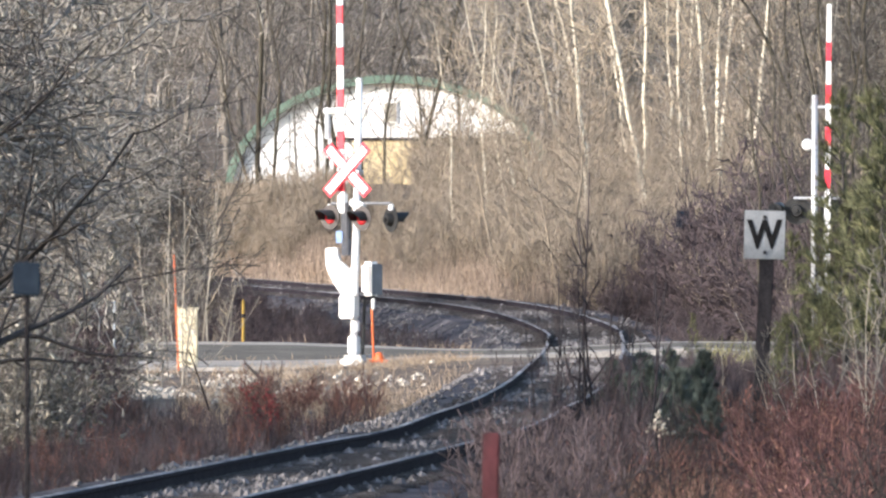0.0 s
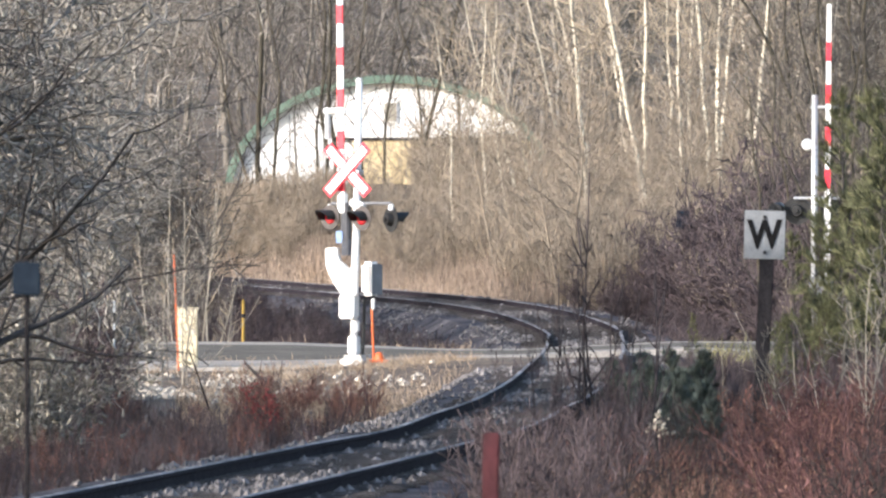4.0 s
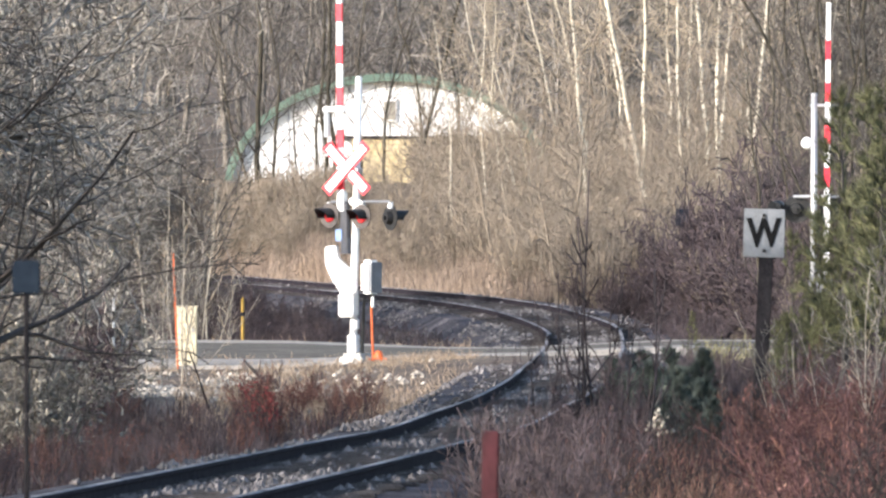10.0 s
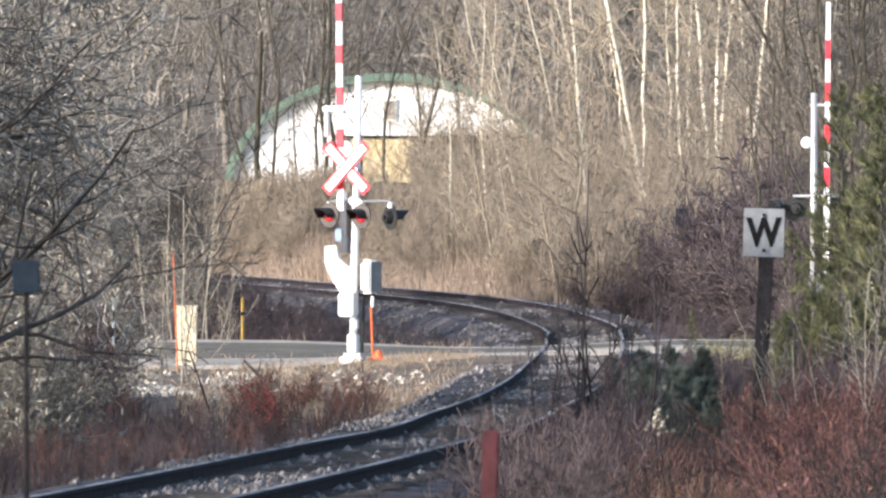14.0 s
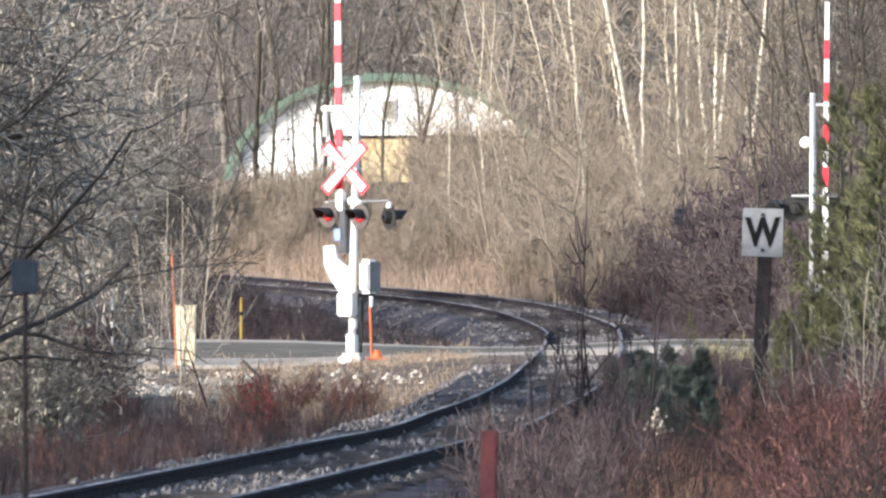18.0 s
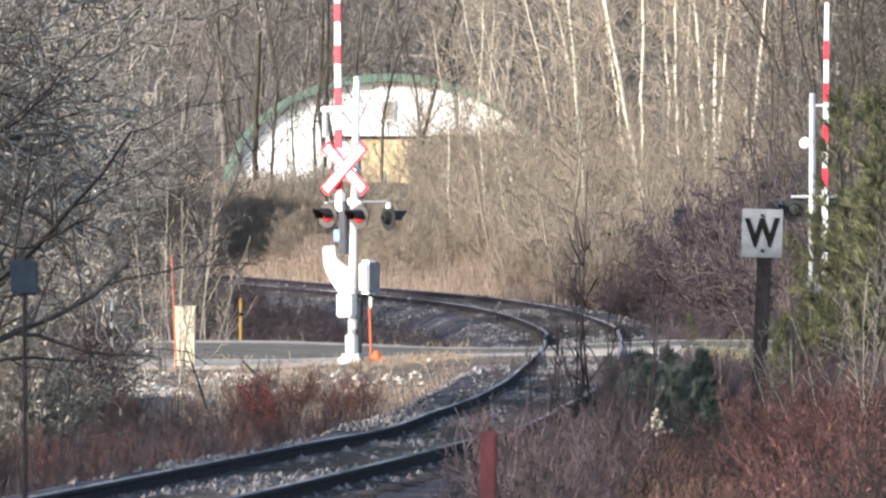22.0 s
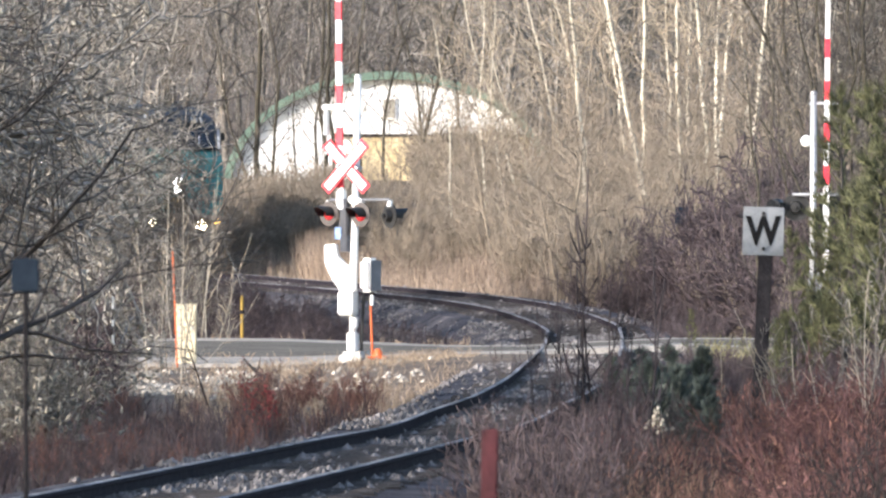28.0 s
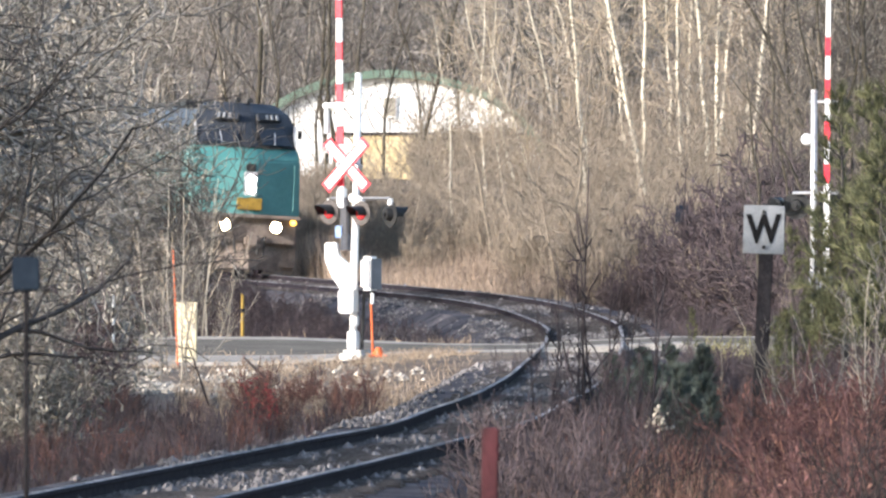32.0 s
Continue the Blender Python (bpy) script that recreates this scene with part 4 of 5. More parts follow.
def pine(seed, height, needle, label, bare=0.0):
    rng = random.Random(seed)
    ob = thing("young_pine" if needle == "needle" else "small_spruce", (0, 0, -500), label, "conifer", "young conifers")
    trunk, wood, leaf = [], [], []
    n = 12
    p = Vector((0, 0, -.1))
    for i in range(n):
        q = p + Vector((rng.gauss(0, .012), rng.gauss(0, .012), 1)) * (height / n)
        trunk.append((*p, *q, .045 * (1 - i / n) + .008, .045 * (1 - (i + 1) / n) + .006))
        p = q
    rich = 1.6 if needle == "needle_dark" else .7
    def tuft(p, d, length, count):
        for _ in range(int(count * rich)):
            t = rng.random() ** (.8 if rich > 1 else .4)
            o = p + d * length * t
            v = wander(rng, d * 1.3 + Vector((0, 0, .3)), .55)
            e = o + v * (rng.uniform(.07, .12) if rich > 1 else rng.uniform(.11, .2))
            leaf.append((*o, *e, rng.uniform(.004, .007) if rich > 1 else rng.uniform(.006, .011), .002))
    tiers = int(height / (.3 if rich < 1 else .12))
    for k in range(tiers):
        t = bare + (1 - bare) * (k + .7) / tiers
        z = height * t
        reach = height * (.30 if rich > 1 else .17) * (1 - t) ** .7 + .08
        for j in range(rng.randint(5, 7) if rich > 1 else rng.randint(2, 4)):
            a = j * 1.2566 + rng.uniform(0, 1.2)
            d = Vector((math.cos(a), math.sin(a), rng.uniform(.5, 1.3))).normalized()
            length = reach * rng.uniform(.65, 1.15)
            o = Vector((0, 0, z))
            e = o + d * length + Vector((0, 0, .1 * length))
            wood.append((*o, *e, .012, .005))
            tuft(o + (e - o) * (.05 if rich > 1 else .3), (e - o).normalized(), length * .75, int(14 + 40 * length))
            for b in range(int(length / .16)):
                s = o + (e - o) * rng.uniform(.3, .95)
                sd = wander(rng, d + Vector((0, 0, .4)), .6)
                sl = length * rng.uniform(.18, .35)
                wood.append((*s, *(s + sd * sl), .006, .003))
                tuft(s, sd, sl, 18)
    tuft(Vector((0, 0, height * .88)), Vector((0, 0, 1)), height * .14, 130)
    part("trunk", tube_mesh("trunk", trunk, "bark_dark", 6), "", ob)
    tagged(part("branch", twig_mesh("branch", wood, "bark_dark"), "", ob), kind="stuff")
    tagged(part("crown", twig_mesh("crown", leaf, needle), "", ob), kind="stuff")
    return ob


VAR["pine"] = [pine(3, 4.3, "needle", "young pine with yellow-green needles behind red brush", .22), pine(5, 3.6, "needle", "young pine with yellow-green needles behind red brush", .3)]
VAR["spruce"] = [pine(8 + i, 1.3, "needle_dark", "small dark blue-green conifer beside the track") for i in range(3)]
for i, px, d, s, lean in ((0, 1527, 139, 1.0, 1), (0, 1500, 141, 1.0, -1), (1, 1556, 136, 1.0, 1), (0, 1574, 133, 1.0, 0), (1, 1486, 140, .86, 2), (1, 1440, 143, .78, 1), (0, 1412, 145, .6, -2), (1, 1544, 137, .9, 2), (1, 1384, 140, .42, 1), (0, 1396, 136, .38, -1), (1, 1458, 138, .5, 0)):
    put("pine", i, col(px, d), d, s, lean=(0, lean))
for px, d, s in ((1084, 140, .75), (1112, 132, .72), (1138, 138, 1.05), (1160, 134, .9), (1184, 140, 1.1), (1204, 133, .92), (1243, 139, 1.05), (1256, 131, .78), (1222, 128, .62), (1168, 127, .55), (1058, 136, .5), (1280, 134, .5), (1106, 124, .72), (1132, 121, .78), (1152, 126, .85), (1178, 122, .85), (1200, 125, .9), (1226, 121, .82), (1246, 124, .92), (1262, 122, .8), (1088, 128, .6)):
    put("spruce", int(px), col(px, d), d, s * 1.06)
for px, d, s in ((1225, 196, .35), (1390, 150, .38), (1375, 160, .4)):
    put("pine", 1, col(px, d), d, s)

for base in sum(VAR.values(), []):                # patterns that no plant of the plan uses
    if base.name not in used:
        for ob in [*base.children, base]:
            bpy.data.objects.remove(ob)


# ---- crossing signals ----
def lamp(parent, x, y, z, yaw, r=.215, plate="disc"):
    """A flashing-light head: housing with a dark disc, a hood and a red lens."""
    m = pose(x, y, z, 0, 0, yaw)
    h = part("lamp", rod(rod(nb(), (0, .02, 0), (0, .13, 0), .13, .10, 18), (0, .1, 0), (0, .17, 0), .05, .04, 10), "black", parent, "black flashing-light head")
    h.matrix_local = m
    part("disc", rod(nb(), (0, .0, 0), (0, .02, 0), r, r, 28), plate, h, "round faded background plate")
    part("lens", rod(nb(), (0, -.03, 0), (0, -.004, 0), .10, .125, 20), "lens", h, "red glass lens, unlit")
    bm, n = nb(), 14
    ra, rb = [], []
    for i in range(n + 1):
        a = radians(-20 + 220 * i / n)
        for rr, lst in ((.135, ra), (.125, rb)):
            lst.append((bm.verts.new((rr * math.cos(a), -.004, rr * math.sin(a))), bm.verts.new((rr * .95 * math.cos(a), -.2 - .16 * max(0, math.sin(a)), rr * math.sin(a)))))
    for i in range(n):
        for lst in (ra, rb):
            bm.faces.new((lst[i][0], lst[i + 1][0], lst[i + 1][1], lst[i][1]))
        bm.faces.new((ra[i][1], ra[i + 1][1], rb[i + 1][1], rb[i][1]))
    part("hood", bm, "black", h, "black snow hood")
    return h


def gate_arm(parent, x, y, z0, z1, first, period, band, top_x, w=.11):
    """A raised barrier arm with red bands; it narrows towards its tip."""
    def at(z):
        return x + (top_x - x) * (z - z0) / (z1 - z0)
    bm = nb()
    prism(bm, [(at(z0) - w / 2, z0), (at(z0) + w / 2, z0), (at(z1) + w * .35, z1), (at(z1) - w * .35, z1)], "y", y - .02, y + .02)
    arm = part("gate_arm", bm, "white", parent, "raised white barrier arm with red bands")
    z = first
    while z + band < z1:
        f0 = w / 2 * (1 - .3 * (z - z0) / (z1 - z0)) + .002
        part("band", prism(nb(), [(at(z) - f0, z), (at(z) + f0, z), (at(z + band) + f0, z + band), (at(z + band) - f0, z + band)], "y", y - .0225, y + .0225), "red", arm, "red reflective band")
        z += period
    return arm


def near_signal():
    ob = thing("crossing_signal", (-1.59, 206, -0.36), "white railway crossing signal with crossbuck, lamps and raised barrier arm", "crossing signal", "crossing signals", rz=-30)
    part("foundation", box(box(nb(), (.03, 0, .13), (.5, .5, .24), bevel=.03), (.03, 0, .28), (.36, .36, .06)), "concrete", ob, "pale concrete footing")
    part("base", box(nb(), (-.03, -.02, .48), (.18, .18, .34), bevel=.02), "white", ob, "white cast base")
    part("pole", rod(rod(nb(), (-.05, 0, .3), (.07, 0, 5.31), .066, .06, 14), (.07, 0, 5.31), (.071, 0, 5.36), .075, .03, 14), "white", ob, "white steel mast", True)
    part("conduit", rod(nb(), (.1, .05, .12), (.16, .05, 1.4), .03, .03, 8), "black", ob, "dark cable conduit")
    # crossbuck
    for a in (45, -45):
        blade = part("crossbuck_blade", box(nb(), (-.06, -.22 + .0003 * a, 3.68), (1.22, .012, .23), (0, a, 0), bevel=.004), "red", ob, "red-bordered crossbuck blade")
        part("blade_face", box(nb(), (-.06, -.236 + .0003 * a, 3.68), (1.10, .01, .15), (0, a, 0)), "white", blade, "white reflective face")
    part("bracket", box(nb(), (.02, -.11, 3.68), (.3, .2, .08), (0, 20, 0)), "silver", ob)
    # lamps
    part("cross_arm", rod(nb(), (-.5, -.03, 3.07), (.76, -.03, 3.07), .026, .026, 8), "grey", ob, "grey steel lamp cross-arm")
    part("junction_box", box(box(nb(), (-.24, -.05, 3.12), (.14, .14, .3), bevel=.03), (.06, -.05, 3.05), (.3, .15, .14), (0, 20, 0), bevel=.03), "white", ob)
    lamp(ob, -.47, -.14, 2.82, -12, .225)
    lamp(ob, .20, -.14, 2.80, -12, .225)
    lamp(ob, .72, .05, 2.78, 152, .235, "black")
    part("hanger", rod(rod(nb(), (.74, 0, 3.07), (.74, 0, 2.95), .04, .06, 8), (-.54, -.06, 3.07), (-.54, -.06, 2.9), .025, .025, 8), "white", ob)
    part("shroud", box(nb(), (-.17, -.08, 2.72), (.17, .12, .72), bevel=.02), "lampgrey", ob, "dark grey lamp bracket")
    part("plate", box(nb(), (-.26, -.16, 2.46), (.14, .02, .22), bevel=.006), "bluelens", ob, "pale blue notice plate")
    part("motor_cap", rod(nb(), (-.1, -.1, 2.42), (-.1, -.1, 2.12), .12, .14, 14), "lampgrey", ob, "dark grey motor cap")
    # gate mechanism and arm
    k = 1 / .866
    out = [(-.47, 2.25), (-.25, 2.27), (-.23, 2.02), (.03, 1.82), (.10, 1.56), (.10, 1.40), (-.17, 1.40), (-.33, 1.63), (-.46, 1.92)]
    bm = prism(nb(), [(u * k, w) for u, w in out], "y", -.2, -.1)
    bmesh.ops.bevel(bm, geom=list(bm.edges), offset=.018, segments=2, affect="EDGES")
    part("counterweight", bm, "white", ob, "white curved counterweight arm")
    part("mechanism_case", box(nb(), (-.10, -.08, 1.19), (.31, .26, .44), bevel=.03), "white", ob, "white gate mechanism case")
    part("arm_bracket", box(nb(), (.06, -.14, 1.98), (.12, .1, 1.15), (0, 3, 0), bevel=.02), "white", ob)
    part("collar", box(nb(), (-.02, 0, .84), (.14, .14, .24), bevel=.03), "white", ob)
    case = part("bell_case", box(nb(), (.30, .02, 1.70), (.32, .30, .62), (0, 0, -15), bevel=.07), "white", ob, "white rounded equipment box")
    # thin grey slab that paints the shade on the box's right side
    part("case_side", box(nb(), (.30 + .158, .02 - .042, 1.69), (.012, .27, .56), (0, 0, -15), bevel=.004), "grey", case, "grey face with the box's shade painted on")
    part("stub", rod(nb(), (.36, 0, 1.4), (.3, 0, 1.05), .04, .03, 8), "black", ob)
    part("handle", box(nb(), (.42, -.1, 1.24), (.05, .05, .2), bevel=.01), "white", ob)
    gate_arm(ob, -.235, -.13, 2.9, 9.2, 3.29, .765, .34, -.285, .14)
    part("arm_lamp_bar", rod(nb(), (-.6, -.12, 4.76), (-.15, -.12, 4.76), .05, .05, 8), "white", ob)
    part("arm_lamp", rod(rod(nb(), (-.53, -.12, 4.76), (-.53, -.12, 4.25), .05, .06, 8), (-.52, -.12, 3.9), (-.52, -.12, 4.0), .04, .04, 8), "silver", ob)
    return ob


def far_signal():
    ob = thing("crossing_signal", (7.28, 222, -0.05), "silver and white crossing signal seen from behind with raised arm", "crossing signal", "crossing signals", rz=170)
    part("foundation", box(nb(), (0, 0, .1), (.5, .5, .3), bevel=.03), "concrete", ob)
    part("pole", rod(rod(nb(), (0, 0, .2), (-.02, 0, 4.9), .066, .06, 14), (-.02, 0, 4.9), (-.02, 0, 4.96), .072, .05, 14), "silver", ob, "galvanised steel mast", True)
    part("bell", rod(rod(nb(), (.16, 0, 3.98), (.05, 0, 3.98), .03, .03, 8), (.13, -.05, 3.98), (.13, .04, 3.98), .12, .09, 16), "white", ob, "round white warning bell")
    part("cross_arm", rod(nb(), (.06, 0, 4.72), (-.62, 0, 4.72), .03, .03, 8), "silver", ob)
    part("arm_lamp", box(nb(), (-.64, 0, 4.72), (.1, .1, .14), bevel=.02), "black", ob)
    part("lamp_bar", rod(nb(), (.4, 0, 2.93), (-.5, 0, 2.93), .03, .03, 8), "silver", ob)
    for x in (.34, -.38):
        lamp(ob, x, -.1, 2.68, 0, .27, "black")
    lamp(ob, .72, .1, 2.72, 0, .12, "black")
    gate_arm(ob, -.27, .1, 1.2, 6.74, 3.12, .832, .38, -.32, .12)
    part("mechanism_case", box(nb(), (-.15, .05, 1.15), (.42, .34, .5), bevel=.03), "grey", ob)
    return ob


near_signal()
far_signal()


def text_mesh(body, size, material):
    cu = bpy.data.curves.new("letter", "FONT")
    cu.body, cu.size, cu.align_x, cu.align_y, cu.extrude, cu.offset = body, size, "CENTER", "CENTER", .003, .015
    tmp = bpy.data.objects.new("letter", cu)
    me = bpy.data.meshes.new_from_object(tmp)
    bpy.data.objects.remove(tmp)
    me.materials.clear()
    me.materials.append(M[material])
    me.transform(Matrix.Diagonal((.8, 1.0, 1.0, 1.0)))
    return me


def whistle_sign():
    x, d = 3.64, 128
    ob = thing("whistle_sign", (x, d, ground_z(x, d)), "white sign with black W on a wooden post, both toned for shade", "sign")
    z = 2.03 - ground_z(x, d)
    part("post", box(nb(), (-.026, .07, z / 2 - .1), (.16, .12, z + .5), (0, 2.5, 0), bevel=.012), "post", ob, "weathered wooden post darkened for shade")
    panel = part("panel", box(nb(), (0, 0, z), (.465, .012, .55), (0, 1.5, 0), bevel=.004), "signwhite", ob, "white metal panel greyed for shade")
    w = part("letter", text_mesh("W", .44, "ink"), "", panel, "black capital letter W")
    w.matrix_local = pose(0, -.010, z - .01, 90, 0, 0)
    for dz in (.2, -.2):
        part("bolt", rod(nb(), (0, -.02, z + dz), (0, -.005, z + dz), .022, .022, 8), "black", panel)
    part("cap", box(nb(), (.09, .05, z + .3), (.09, .08, .12), bevel=.02), "black", ob)


whistle_sign()


def post_sign(x, d, z, w, h, label, material="blue", base=None):
    g = ground_z(x, d)
    ob = thing("small_sign", (x, d, g), label, "sign")
    part("post", box(nb(), (0, .03, (z - g) / 2), (.17 * w, .05, z - g + .1), bevel=.004), "post", ob)
    part("panel", box(nb(), (0, 0, z - g), (w, .01, h), bevel=.004), material, ob)


post_sign(-1.032, 28, 1.78, .07, .083, "dark blue sign on a thin post among twigs")
post_sign(6.05, 285, 2.65, .34, .42, "small dark blue sign on a thin post in brush")


def cream_marker():
    x, d = -4.69, 207
    ob = thing("utility_pedestal", (x, d, ground_z(x, d)), "weathered cream utility pedestal standing beside the road", "pedestal")
    part("body", box(nb(), (0, 0, .56), (.38, .26, 1.12), bevel=.02), "cream", ob)
    part("cap", box(nb(), (0, 0, 1.125), (.41, .29, .035), bevel=.01), "cream", ob)
    part("hasp", box(nb(), (.12, -.135, .7), (.04, .02, .08), bevel=.005), "silver", ob)


def marker(name, x, d, z0, z1, r, material, label, lean=0.0, extra=None):
    g = ground_z(x, d)
    ob = thing(name, (x, d, g), label, "marker")
    part("rod", rod(rod(nb(), (0, 0, -.15), (lean, 0, z1 - g), r, r * .9, 10), (lean, 0, z1 - g), (lean, 0, z1 - g + r), r * .9, r * .3, 10), material, ob)
    return ob


cream_marker()
marker("marker_rod", -4.83, 206.4, 0, 1.76, .017, "orange", "tall thin orange marker rod beside the pedestal", -.09)
yp = marker("marker_post", -3.94, 222.6, 0, .86, .036, "yellow", "short yellow marker post at the road's edge")
part("cap", rod(nb(), (0, 0, .98), (0, 0, 1.06), .048, .04, 12), "post", yp, "dark weathered cap")
om = marker("marker_rod", -1.255, 205.2, 0, .78, .022, "orange", "thin orange marker rod with a cone at its foot", -.04)
part("foot", rod(box(nb(), (.07, -.02, .06), (.36, .3, .05), bevel=.015), (.09, 0, .08), (.09, 0, .22), .12, .05, 14), "orange", om, "orange plastic foot")
wr = marker("marker_rod", -4.37, 150, 0, 1.2, .008, "stem_grey", "thin marker rod with white reflective bands among twigs")
for z0, z1 in ((1.03, 1.19), (.8, .88), (.56, .68)):
    part("band", rod(nb(), (0, 0, z0 - ground_z(-4.37, 150)), (0, 0, z1 - ground_z(-4.37, 150)), .017, .017, 10), "white", wr, "white reflective band")
marker("wooden_stake", 5.56, 225.5, 0, .05, .05, "post", "short dark wooden stake in roadside grass")


def red_post():
    x, d = .1, 28
    g = ground_z(x, d)
    ob = thing("red_post", (x, d, g), "dull red square marker stake standing in brush", "post")
    part("shaft", box(nb(), (0, 0, (1.4 - g) / 2 - .1), (.042, .035, 1.4 - g + .2), (0, 1, 0), bevel=.005), "redpost", ob)


red_post()


def seedhead():
    x, d = col(1168, 92), 92
    rng = random.Random(2)
    ob = thing("dried_plant", (x, d, ground_z(x, d)), "pale dried plant with fluffy cream seed heads", "plant")
    top = 1.85 - (735 - 441) * 92 / 20000 - ground_z(x, d)
    for i in range(6):
        e = Vector((rng.uniform(-.1, .1), rng.uniform(-.1, .1), top * rng.uniform(.88, 1.0)))
        st = part("stalk", rod(nb(), (rng.uniform(-.03, .03), 0, -.05), e, .004, .003, 5), "twig_dark", ob)
        bm = nb()
        for _ in range(11):
            c = e + Vector((rng.gauss(0, .03), rng.gauss(0, .02), rng.gauss(0, .022)))
            bmesh.ops.create_icosphere(bm, subdivisions=1, radius=rng.uniform(.008, .02), matrix=Matrix.Translation(c))
        tagged(part("seed_head", bm, "dead_leaf", st, "fluffy cream seed head"), kind="stuff")


seedhead()


def fallen_branch():
    x, d = -3.3, 198
    ob = thing("fallen_branch", (x, d, ground_z(x, d)), "dark broken branch leaning on the gravel bank", "branch")
    part("limb", rod(nb(), (-.18, 0, .46), (.24, 0, .02), .02, .035, 8), "bark_dark", ob)
    part("twig", rod(nb(), (.06, 0, .2), (.12, .02, .5), .012, .006, 6), "bark_dark", ob)


fallen_branch()


def leaning_branch():
    x, d = col(352, 168), 168
    ob = thing("leaning_branch", (x, d, ground_z(x, d)), "thin dark bent branch leaning over the red brush", "branch")
    part("limb", rod(rod(nb(), (-.16, 0, 1.0), (-.02, 0, .62), .009, .014, 7), (-.02, 0, .62), (.2, 0, -.05), .014, .02, 7), "stem_dark", ob)
    part("twig", rod(nb(), (-.02, 0, .62), (-.2, .03, .78), .008, .005, 6), "stem_dark", ob)


leaning_branch()


# ---- arched building on the slope ----
def arch_building():
    x0, y0, z0, a, b = -1.97, 420.0, 4.0, 5.88, 4.1
    g = ground_z(x0, y0) - .6
    ob = thing("arched_building", (x0, y0, 0), "white arched membrane building with green trim behind trees", "building")
    n = 36
    def arc(k, ra, rb):
        t = math.pi * k / n
        return (ra * math.cos(t), z0 + rb * math.sin(t))
    shell = nb()
    outer = [(a + .12, g)] + [arc(k, a + .12, b + .12) for k in range(n + 1)] + [(-a - .12, g)]
    inner = [(-a, g)] + [arc(n - k, a, b) for k in range(n + 1)] + [(a, g)]
    rows = []
    for y in np.linspace(0, 16, 9):
        rows.append(([shell.verts.new((u, y, w)) for u, w in outer], [shell.verts.new((u, y, w)) for u, w in inner[::-1]]))
    for (o1, i1), (o2, i2) in zip(rows, rows[1:]):
        for k in range(len(o1) - 1):
            shell.faces.new((o1[k], o1[k + 1], o2[k + 1], o2[k]))
            shell.faces.new((i1[k], i2[k], i2[k + 1], i1[k + 1]))
    for o, i in (rows[0], rows[-1]):
        for k in range(len(o) - 1):
            shell.faces.new((o[k], i[k], i[k + 1], o[k + 1]))
    part("roof", shell, "dome", ob, "white membrane arched roof", True)
    rim = nb()
    for k in range(n):
        p = [arc(k, a + .28, b + .28), arc(k + 1, a + .28, b + .28), arc(k + 1, a - .02, b - .02), arc(k, a - .02, b - .02)]
        prism(rim, p, "y", -.2, -.05)
    part("trim", rim, "green", ob, "green edge trim of the arch")
    wall = nb()
    prism(wall, [(-a + .02, g)] + [arc(n - k, a - .02, b - .02) for k in range(n + 1)] + [(a - .02, g)], "y", .1, .25)
    w = part("wall", wall, "dome", ob, "white end wall")
    for u in np.arange(-5, 5.1, 1.25):
        top = z0 + b * math.sqrt(max(0, 1 - (u / a) ** 2)) - .08
        part("seam", box(nb(), (u, .09, (g + top) / 2), (.03, .02, top - g)), "signwhite", w)
    part("siding", box(nb(), (1.9, .06, (g + 5.95) / 2), (6.6, .06, 5.95 - g)), "tan", ob, "tan lower siding")
    part("beam", box(nb(), (1.5, .02, 6.0), (7.2, .12, .1)), "post", ob, "dark horizontal beam")
    win = part("window", box(nb(), (0, .07, 7.0), (.56, .08, .82), bevel=.01), "dome", ob, "small framed window")
    part("pane", box(nb(), (0, .02, 7.0), (.44, .02, .68)), "pane", win, "dark dusty pane")


arch_building()


# ---- locomotive: its nose points to -y, its middle is the origin, z = 0 at the rail ----
def loft(bm, rings):
    vs = [[bm.verts.new(p) for p in r] for r in rings]
    k = len(vs[0])
    for a, b in zip(vs, vs[1:]):
        for i in range(k):
            bm.faces.new((a[i], a[(i + 1) % k], b[(i + 1) % k], b[i]))
    bm.faces.new(vs[0][::-1])
    bm.faces.new(vs[-1])
    return bm


